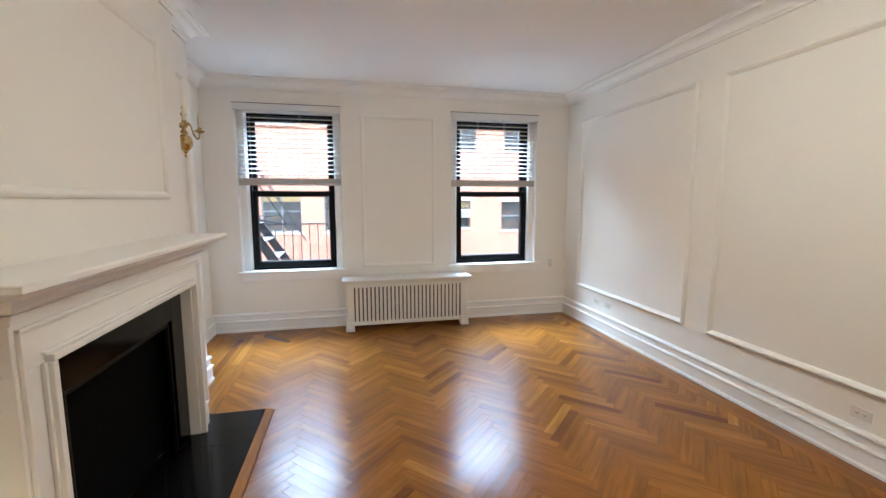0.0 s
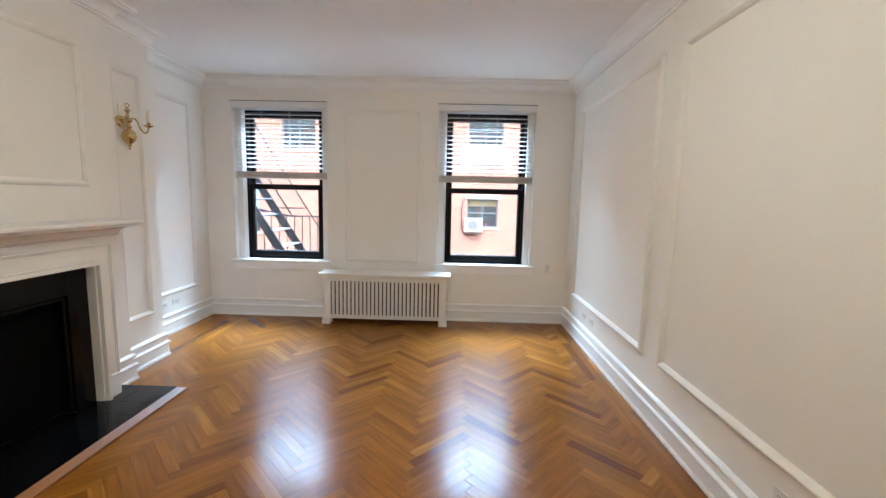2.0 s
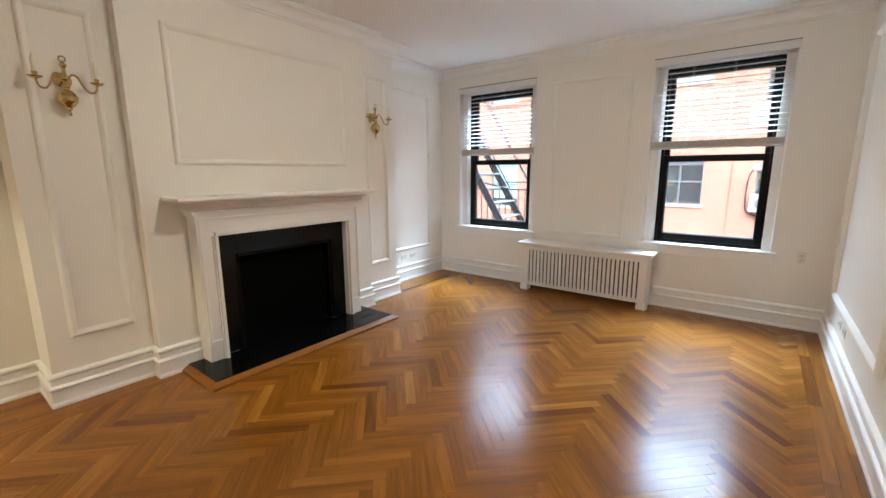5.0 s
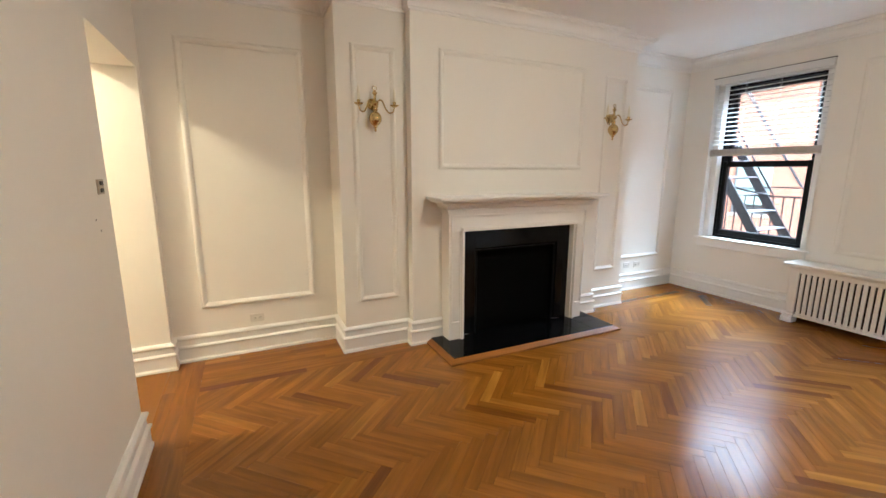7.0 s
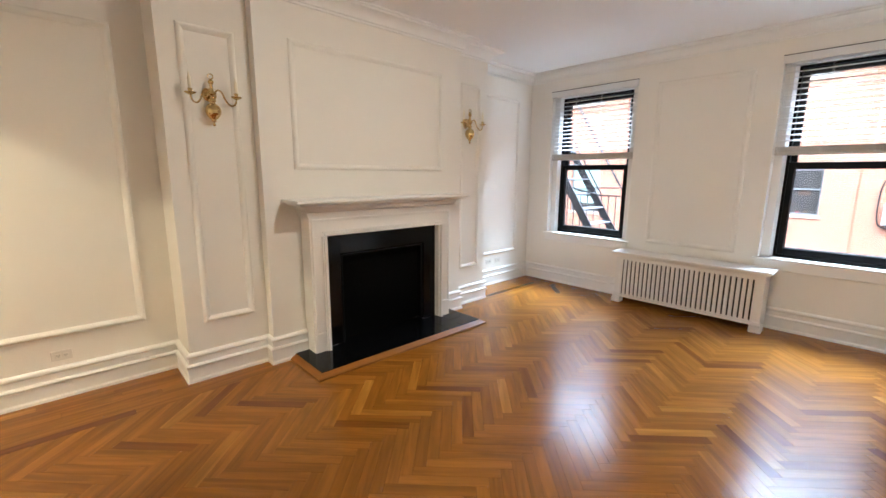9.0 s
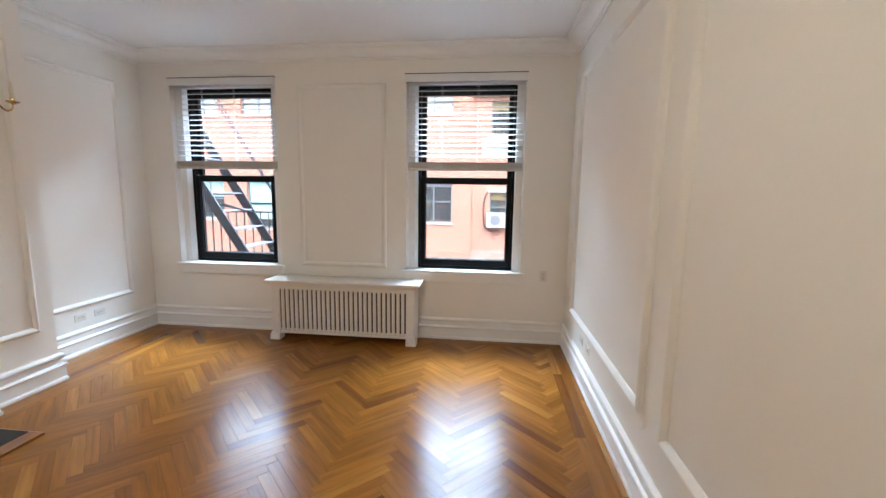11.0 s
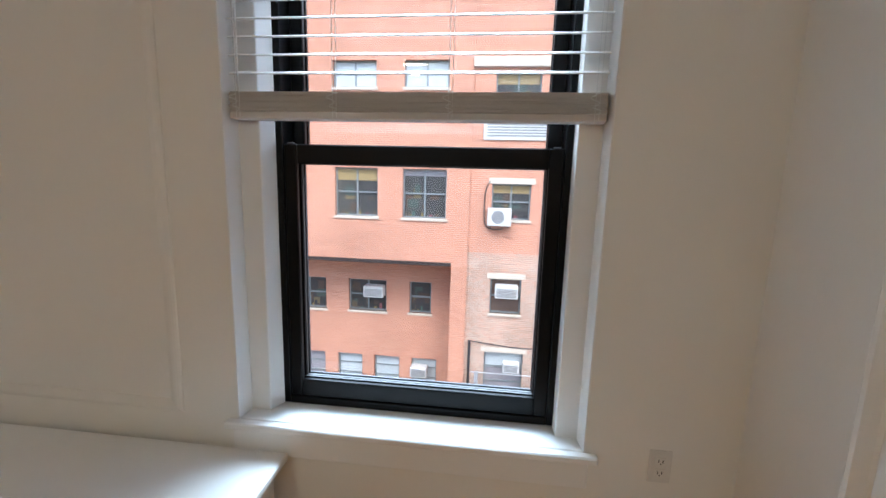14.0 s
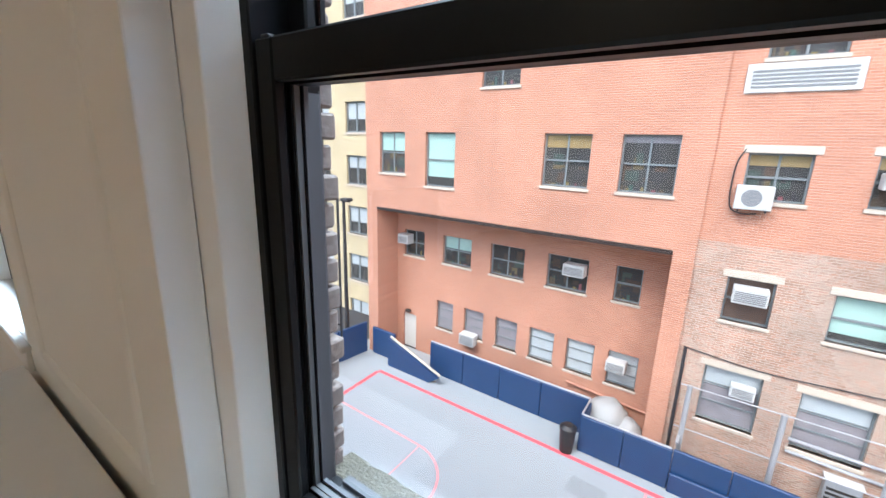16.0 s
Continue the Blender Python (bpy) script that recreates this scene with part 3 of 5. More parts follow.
def blind(a, b, slats=14):
    """A raised two-inch slat blind: valance, open slats, a stack of slats on the bottom rail, cords."""
    t = thing("window_blind", "white slatted window blind drawn halfway up", "blind", "blinds on the windows")
    bm = boxes((a - 0.002, b + 0.002, YN - 0.030, YN - 0.018, 2.675, 2.752), (a - 0.002, a + 0.010, YN - 0.018, YN - 0.001, 2.675, 2.752), (b - 0.010, b + 0.002, YN - 0.018, YN - 0.001, 2.675, 2.752), bevel=0.003)
    part("valance", bm, BLIND, t, "white valance board")
    # added strip that draws the shadow gap over the valance in solid dark
    part("gap_shadow_strip", boxes((a - 0.004, b + 0.004, YN - 0.032, YN - 0.001, 2.752, 2.758)), DARK, t, "thin dark strip added for the shadow gap along the top of the valance")
    part("head_rail", boxes((a + 0.012, b - 0.012, 6.000, 6.054, 2.690, 2.742), (a + 0.002, b - 0.002, YN - 0.018, 6.000, 2.737, 2.745)), BLIND, t)
    zs = [2.652 - i * 0.0545 for i in range(slats)]
    me = None
    for i, z in enumerate(zs):
        if me is None:
            bm = bmesh.new()
            n = 5
            rows = []
            for k in range(n):
                y = -0.024 + 0.048 * k / (n - 1)
                h = 0.0035 * math.sin(math.pi * k / (n - 1))
                rows.append([bm.verts.new((x, y, h + dz)) for x in (a + 0.020, b - 0.020) for dz in (0, 0.003)])
            for p, q in zip(rows, rows[1:]):
                bm.faces.new((p[1], p[3], q[3], q[1]))
                bm.faces.new((p[0], q[0], q[2], p[2]))
                bm.faces.new((p[0], p[1], q[1], q[0]))
                bm.faces.new((p[2], q[2], q[3], p[3]))
            for p in (rows[0], rows[-1]):
                bm.faces.new((p[0], p[1], p[3], p[2]))
            bmesh.ops.recalc_face_normals(bm, faces=bm.faces)
            ob = part("slat", bm, BLIND, t)
            me = ob.data
        else:
            ob = new("slat", me)
            ob.parent = t
        ob.location = (0, 6.030, z)
        ob.rotation_euler = (radians(18.0 + 1.2 * math.sin(i * 2.1)), 0, 0)
    z = 1.826
    for k in range(13):
        d = 0.002 * math.sin(k * 1.7)
        part("stacked_slat", boxes((a + 0.019 + d, b - 0.019 + d, 6.005 + d, 6.055 + d, z + 0.0002, z + 0.0034)), BLINDBACKLIT, t)
        z += 0.0046
    part("bottom_rail", boxes((a + 0.017, b - 0.017, 6.003, 6.057, 1.800, 1.825), bevel=0.004), BLINDBACKLIT, t, "white bottom rail, coloured darker for its backlit shade")
    w = b - a
    for f in (0.035, 0.30, 0.60, 0.955):
        x = a + w * f
        part("ladder_cord", boxes((x, x + 0.0018, 6.002, 6.0038, 1.805, 2.69), (x + 0.012, x + 0.0138, 6.002, 6.0038, 1.805, 2.69)), CORD, t)
        bm = bmesh.new()
        tube(bm, bent([(x, 6.000, 1.875), (x - 0.016, 5.996, 1.866), (x + 0.010, 5.995, 1.852), (x - 0.008, 5.996, 1.84), (x + 0.016, 5.995, 1.83), (x + 0.004, 5.999, 1.822)], 4), 0.0022, 5)
        part("cord_loop", bm, CORD, t, "loose loop of ladder cord")
    part("pull_cord", tube(bmesh.new(), [(a + 0.055, 5.998, 2.69), (a + 0.057, 5.996, 1.9)], 0.002, 5), CORD, t)
    return t


for i, (a, b) in enumerate(WINS):
    sash_window("window_%d" % (i + 1), a, b, *FRAMES[i])
    blind(a, b)


# ---- fireplace ----
def fireplace():
    t = thing("fireplace_mantel", "white painted wooden mantelpiece with plain moulded legs and shelf", "fireplace", at=(0, 0, 0))
    xf = 0.648
    ya, yb, oa, ob_ = FC - 0.80, FC + 0.80, FC - 0.645, FC + 0.645
    zo = 1.07
    for nm, y0, y1 in (("leg", ya, oa), ("leg", ob_, yb)):
        leg = part(nm, boxes((CX, xf, y0, y1, 0.048, zo), bevel=0.003), TRIM, t)
        outer, inner = (y0, y1) if y0 == ya else (y1, y0)
        s = 1 if outer < inner else -1
        bm = bmesh.new()
        for off, wd, pr, zt in ((0.014, 0.011, 0.018, 1.206), (0.025, 0.008, 0.010, 1.198), (0.106, 0.012, 0.016, zo + 0.004), (0.118, 0.026, 0.032, zo + 0.001)):
            u = sorted((outer + s * off, outer + s * (off + wd)))
            add_box(bm, xf, xf + pr, u[0], u[1], 0.225 if off < 0.1 else 0.048, zt, 0.002)
        u = sorted((outer + s * 0.014, outer + s * 0.105))
        add_box(bm, xf, xf + 0.018, u[0], u[1], 0.205, 0.225, 0.003)
        u = sorted((outer + s * 0.004, outer + s * 0.105))
        add_box(bm, xf, xf + 0.008, u[0], u[1], 0.048, 0.205, 0.003)
        part("leg_moulding", bm, TRIM, leg)
    part("frieze", boxes((CX, xf, ya, yb, zo, 1.30), bevel=0.003), TRIM, t)
    bm = boxes((xf, xf + 0.032, oa - 0.028, ob_ + 0.028, zo + 0.002, zo + 0.028), (xf, xf + 0.016, oa - 0.040, ob_ + 0.040, zo + 0.029, zo + 0.041), (xf, xf + 0.018, ya + 0.014, yb - 0.014, 1.207, 1.219), (xf, xf + 0.010, ya + 0.026, yb - 0.026, 1.199, 1.2065), bevel=0.002)
    part("frieze_moulding", bm, TRIM, t)
    # cornice under the shelf, mitred round three sides
    prof = [(0.0, 1.236), (0.016, 1.236), (0.016, 1.254), (0.028, 1.256), (0.028, 1.270), (0.024, 1.274), (0.040, 1.284)] + [(0.040 + 0.064 * (1 - math.cos(radians(v))), 1.288 + 0.046 * math.sin(radians(v))) for v in (15, 35, 55, 75, 90)] + [(0.116, 1.337), (0.116, 1.349), (0.128, 1.351), (0.128, 1.358), (0.0, 1.358)]
    part("cornice", sweep(bmesh.new(), prof, [(CX, ya), (xf, ya), (xf, yb), (CX, yb)], -1), TRIM, t)
    part("shelf", boxes((CX, xf + 0.155, ya - 0.158, yb + 0.158, 1.358, 1.386), bevel=0.005), TRIM, t, "white mantel shelf")
    # black stone slips round the firebox
    xs = 0.585
    for r in ((CX, xs, oa, FC - 0.49, 0.048, zo), (CX, xs, FC + 0.49, ob_, 0.048, zo), (CX, xs, FC - 0.49, FC + 0.49, 0.885, zo)):
        part("slip", boxes(r, bevel=0.002), GRANITE, t, "polished black stone slip beside the firebox")
    rows = ((0.470, 0.485, FC - 0.49, FC + 0.49, 0.047, 0.885), (0.485, xs - 0.03, FC - 0.49, FC - 0.478, 0.047, 0.885), (0.485, xs - 0.03, FC + 0.478, FC + 0.49, 0.047, 0.885), (0.485, xs - 0.03, FC - 0.478, FC + 0.478, 0.868, 0.885))
    for r in rows:
        part("firebox_panel", boxes(r), FIREBLACK, t, "matt black firebox lining")
    rows = ((xs - 0.03, xs - 0.012, FC - 0.478, FC - 0.462, 0.048, 0.872), (xs - 0.03, xs - 0.012, FC + 0.462, FC + 0.478, 0.048, 0.872), (xs - 0.03, xs - 0.012, FC - 0.462, FC + 0.462, 0.858, 0.872))
    for r in rows:
        part("firebox_trim", boxes(r, bevel=0.002), BLACKFRAME, t, "thin black metal edge")
    return t


fireplace()
hearth = thing("hearth", "polished black stone hearth slab edged with oak", "hearth")
HX = 1.005
for r in ((CX, HX, FC - 0.92, FC - 0.654, 0.0, 0.0475), (CX, HX, FC + 0.654, FC + 0.92, 0.0, 0.0475), (0.486, HX, FC - 0.4775, FC + 0.4775, 0.0, 0.0475), (0.586, HX, FC - 0.653, FC - 0.4785, 0.0, 0.0475), (0.586, HX, FC + 0.4785, FC + 0.653, 0.0, 0.0475)):
    part("hearth_slab", boxes(r, bevel=0.001), GRANITE, hearth)


def wood_edge(rows, taper):
    bm = bmesh.new()
    uv = bm.loops.layers.uv.new("UVMap")
    for pts in rows:
        lo = [bm.verts.new((p[0], p[1], 0.0)) for p in pts]
        hi = [bm.verts.new((p[0], p[1], z)) for p, z in zip(pts, taper)]
        fs = [bm.faces.new(hi)] + [bm.faces.new((lo[i], lo[(i + 1) % 4], hi[(i + 1) % 4], hi[i])) for i in range(4)]
        for f in fs:
            for lp in f.loops:
                c = lp.vert.co
                lp[uv].uv = (c.y, c.x) if abs(pts[0][0] - pts[1][0]) < abs(pts[0][1] - pts[1][1]) else (c.x, c.y)
    bmesh.ops.recalc_face_normals(bm, faces=bm.faces)
    return bm


h0, h1, hb = FC - 0.92, FC + 0.92, 0.05
for r in ([(HX, h0), (HX, h1), (HX + hb, h1 + hb), (HX + hb, h0 - hb)], [(CX + 0.031, h0), (HX, h0), (HX + hb, h0 - hb), (CX + 0.031, h0 - hb)], [(CX + 0.031, h1), (HX, h1), (HX + hb, h1 + hb), (CX + 0.031, h1 + hb)]):
    part("hearth_border", wood_edge([r], (0.043, 0.043, 0.016, 0.016)), HEARTHWOOD, hearth, "bevelled oak border strip")


# ---- brass wall sconces ----
def sconce():
    t = thing("wall_sconce", "polished brass two-arm candle wall sconce on the pier", "wall lamp", "sconces beside the fireplace")
    ball = bmesh.new()
    lathe(ball, [(0.0, -0.165), (0.007, -0.160), (0.010, -0.150), (0.005, -0.142), (0.010, -0.132), (0.018, -0.128), (0.012, -0.120), (0.030, -0.108), (0.046, -0.085), (0.051, -0.062), (0.046, -0.038), (0.030, -0.018), (0.014, -0.008), (0.020, 0.0), (0.024, 0.008), (0.016, 0.018),
                 (0.012, 0.032), (0.022, 0.044), (0.030, 0.054), (0.022, 0.064), (0.012, 0.076), (0.009, 0.110), (0.016, 0.122), (0.020, 0.132), (0.010, 0.142), (0.006, 0.150), (0.0, 0.152)], 20, (0.062, 0, 0))
    part("stem", ball, BRASS, t, "turned brass stem with a ball", smooth=True)
    pl = lathe(bmesh.new(), [(0.0, 0.0), (0.045, 0.0), (0.045, 0.006), (0.036, 0.012), (0.014, 0.016), (0.012, 0.05), (0.0, 0.05)], 20)
    plate = part("backplate", pl, BRASS, t, "round brass backplate", smooth=True)
    plate.matrix_local = pose(0, 0, 0.05, 0, 90, 0)
    loop = bmesh.new()
    tube(loop, [(0.062, 0.016 * math.cos(k * math.pi / 8), 0.165 + 0.016 * math.sin(k * math.pi / 8)) for k in range(17)], 0.0038, 6)
    part("ring", loop, BRASS, t, smooth=True)
    for s in (1, -1):
        arm = bmesh.new()
        tube(arm, bent([(0.066, 0.010 * s, 0.050), (0.075, 0.035 * s, 0.078), (0.085, 0.058 * s, 0.062), (0.094, 0.078 * s, 0.010), (0.104, 0.104 * s, -0.020), (0.112, 0.132 * s, -0.010), (0.114, 0.142 * s, 0.028)], 6), 0.0055, 8)
        part("arm", arm, BRASS, t, smooth=True)
        pan = lathe(bmesh.new(), [(0.0, 0.022), (0.012, 0.024), (0.034, 0.036), (0.036, 0.041), (0.014, 0.036), (0.011, 0.048), (0.015, 0.062), (0.012, 0.064), (0.0, 0.064)], 16, (0.114, 0.142 * s, 0))
        part("drip_pan", pan, BRASS, t, "brass drip pan and cup", smooth=True)
        cd = lathe(bmesh.new(), [(0.0, 0.060), (0.0105, 0.060), (0.0105, 0.138), (0.006, 0.142), (0.005, 0.150), (0.0035, 0.164), (0.0, 0.168)], 12, (0.114, 0.142 * s, 0))
        part("candle", cd, CANDLE, t, "cream candle sleeve", smooth=True)
    return t


sc = sconce()
BIGGER = Matrix.Scale(1.05, 4)
sc.matrix_world = pose(PX, 1.475, 2.10) @ BIGGER
copy_thing(sc, pose(PX, 4.165, 2.125) @ BIGGER)


# ---- radiator cover ----
def radiator_cover():
    t = thing("radiator_cover", "white painted wooden radiator cover with vertical slats", "radiator cover")
    xa, xb, yf, zt = 1.60, 3.125, 5.695, 0.622
    part("top", boxes((xa - 0.055, xb + 0.055, yf - 0.055, YN - 0.024, zt, zt + 0.028), (xa - 0.028, xb + 0.028, yf - 0.028, YN - 0.03, zt - 0.022, zt), bevel=0.004), RADPAINT, t)
    for x in (xa, xb - 0.02):
        part("side_panel", boxes((x, x + 0.02, yf + 0.02, YN - 0.034, 0.0, zt - 0.022)), RADPAINT, t)
    for x0, x1 in ((xa, xa + 0.085), (xb - 0.085, xb)):
        part("stile", boxes((x0, x1, yf, yf + 0.02, 0.09, zt - 0.022), bevel=0.002), RADPAINT, t)
        s = 1 if x0 == xa else 0
        bm = boxes((x0 - 0.022 * s, x1 + 0.022 * (1 - s), yf - 0.024, yf + 0.09, 0.0, 0.058), (x0 - 0.016 * s, x1 + 0.016 * (1 - s), yf - 0.018, yf + 0.07, 0.058, 0.082), (x0 - 0.006 * s, x1 + 0.006 * (1 - s), yf - 0.007, yf + 0.05, 0.082, 0.112), bevel=0.005)
        part("foot", bm, RADPAINT, t, "moulded square foot")
    part("top_rail", boxes((xa + 0.085, xb - 0.085, yf, yf + 0.02, 0.548, zt - 0.022), bevel=0.002), RADPAINT, t)
    part("bottom_rail", boxes((xa + 0.085, xb - 0.085, yf, yf + 0.02, 0.070, 0.100), bevel=0.002), RADPAINT, t)
    # dark sheet added to paint the shade inside the closed cover
    part("shade_sheet", boxes((xa + 0.022, xb - 0.022, 5.80, 5.81, 0.09, zt - 0.03)), DARK, t, "dark sheet added for the shaded space behind the slats")
    n, w = 28, xb - xa - 0.17
    me = None
    gap = (w - 27 * 0.033) / n
    for k in range(n - 1):
        x = xa + 0.085 + gap + 0.0165 + k * (0.033 + gap)
        if me is None:
            ob = part("slat", boxes((-0.0165, 0.0165, yf + 0.001, yf + 0.014, 0.100, 0.548), bevel=0.002), RADPAINT, t)
            me = ob.data
        else:
            ob = new("slat", me)
            ob.parent = t
        ob.location = (x, 0, 0)
    return t


radiator_cover()


# ---- outlets and switches ----
def outlet(at, rz, portrait=True, label="white duplex wall outlet plate"):
    """A plate facing its own -y, put on a wall."""
    t = thing("wall_outlet", label, "outlet", at=at, rz=rz)
    w, h = (0.035, 0.057) if portrait else (0.057, 0.035)
    part("plate", boxes((-w, w, -0.006, 0.0, -h, h), bevel=0.002), PLATE, t)
    for s in (1, -1):
        cx, cz = (0, 0.020 * s) if portrait else (0.020 * s, 0)
        rc = part("receptacle", boxes((cx - 0.016, cx + 0.016, -0.0085, -0.006, cz - 0.014, cz + 0.014), bevel=0.001), PLATE, t)
        part("slot", boxes((cx - 0.008, cx - 0.005, -0.0092, -0.0085, cz - 0.004, cz + 0.006), (cx + 0.005, cx + 0.008, -0.0092, -0.0085, cz - 0.004, cz + 0.006), (cx - 0.002, cx + 0.002, -0.0092, -0.0085, cz - 0.010, cz - 0.006)), DARK, rc, "dark slots")
    return t


outlet((4.435, YN, 0.725), 0)
outlet((XR, 5.155, 0.352), -90, False, "white cable outlet plate low on the panelled wall")
outlet((XR, 4.925, 0.352), -90, False)
outlet((XR, 2.36, 0.325), -90, False)
outlet((0.0, 0.465, 0.31), 90, False)
outlet((0.0, 5.08, 0.345), 90, False)
outlet((0.0, 5.28, 0.345), 90, False)
sw = thing("wall_switch", "small brass switch plate with two dark toggles", "switch", at=(1.36, YS, 1.53), rz=180)
part("plate", boxes((-0.045, 0.045, -0.007, 0.0, -0.036, 0.036), bevel=0.002), METALPLATE, sw)
for s in (-1, 1):
    part("toggle", boxes((-0.022, 0.022, -0.012, -0.007, 0.017 * s - 0.010, 0.017 * s + 0.010), bevel=0.002), DARK, sw, "dark toggle")


for x, z in ((1.485, 1.38), (1.435, 1.323)):
    hole = tagged(part("nail_hole", lathe(bmesh.new(), [(0.0, 0.0), (0.005, 0.0), (0.004, 0.0015), (0.0, 0.0015)], 10), DARK), "small dark nail hole in the painted back wall", "nail hole", "nail holes")
    hole.matrix_world = pose(x, YS, z, -90, 0, 0)


# ---- ceiling lamps: one over the middle of the room, one in the hall ----
def ceiling_lamp(at, label, strength, colour, r=0.17):
    glow = bpy.data.materials.new("lit_lamp_glass")
    glow.use_nodes = True
    gb = glow.node_tree.nodes["Principled BSDF"]
    gb.inputs["Base Color"].default_value = (0.9, 0.88, 0.8, 1)
    gb.inputs["Emission Color"].default_value = (*colour, 1)
    gb.inputs["Emission Strength"].default_value = strength
    t = thing("ceiling_lamp", label, "ceiling lamp", at=at)
    part("base", lathe(bmesh.new(), [(0.0, -0.025), (r + 0.015, -0.025), (r + 0.02, 0.0), (0.0, 0.0)], 24), BRASS, t, "round brass base")
    part("shade", lathe(bmesh.new(), [(0.0, -0.12), (0.35 * r, -0.116), (0.72 * r, -0.095), (0.93 * r, -0.058), (r, -0.026), (0.0, -0.026)], 24), glow, t, "glowing frosted glass shade", smooth=True)
    return t


ceiling_lamp((2.85, 2.4, H), "frosted glass flush ceiling lamp in the room", ROOM_W, (1.0, 0.84, 0.63))
ceiling_lamp((0.95, -1.55, H), "frosted glass flush ceiling lamp in the hall", HALL_W, (1.0, 0.80, 0.50), 0.135)


# ---- outside: court, school building, buff apartment house, fire escape ----
GZ, YF, YR = -9.45, 20.42, 21.95
structure("ground", boxes((-400, 400, 6.4, 800, GZ - 0.5, GZ - 0.03)), ASPHALT, "dark asphalt ground between the buildings", "ground")
structure("court_paving", boxes((-12.2, 30, 9.0, YR, GZ - 0.3, GZ)), COURT, "pale grey painted ball court", "court")


def court_line(name, pts, w, mat, label):
    bm = bmesh.new()
    rows = []
    for i, p in enumerate(pts):
        d = (Vector(pts[min(i + 1, len(pts) - 1)]) - Vector(pts[max(i - 1, 0)])).normalized()
        nn = Vector((-d.y, d.x)) * w / 2
        rows.append([bm.verts.new((p[0] + s * nn.x, p[1] + s * nn.y, GZ + z)) for s in (1, -1) for z in (0.004, 0.007)])
    for a, b in zip(rows, rows[1:]):
        bm.faces.new((a[1], a[3], b[3], b[1]))
        bm.faces.new((a[0], a[1], b[1], b[0]))
        bm.faces.new((a[2], b[2], b[3], a[3]))
    bmesh.ops.recalc_face_normals(bm, faces=bm.faces)
    return tagged(part(name, bm, mat), label, "court line", kind="structure")


court_line("court_line_side", [(-9.3, 19.1), (18.0, 19.1)], 0.18, REDLINE, "bright red painted sideline on the court")
court_line("court_line_end", [(-9.3, 19.0), (-8.9, 10.0)], 0.18, REDLINE, "bright red painted end line on the court")
court_line("court_line_key", [(-9.1, 16.25), (-4.5, 16.2)] + [(-4.5 + 1.85 * math.sin(radians(v)), 14.4 + 1.8 * math.cos(radians(v))) for v in range(10, 180, 10)] + [(-4.5, 12.6), (-8.95, 12.6)], 0.085, PINKLINE, "faded pink painted key on the court")
court_line("court_line_lane", [(-4.4, 16.18), (-4.3, 12.65)], 0.05, PINKLINE, "faded pink painted lane mark")
court_line("court_line_half", [(2.95, 19.04), (2.95, 10.0)], 0.08, PINKLINE, "pink painted half-way line")

school = thing("school_building", "red brick school building with steel windows over a court", "building", at=(0, 0, 0))


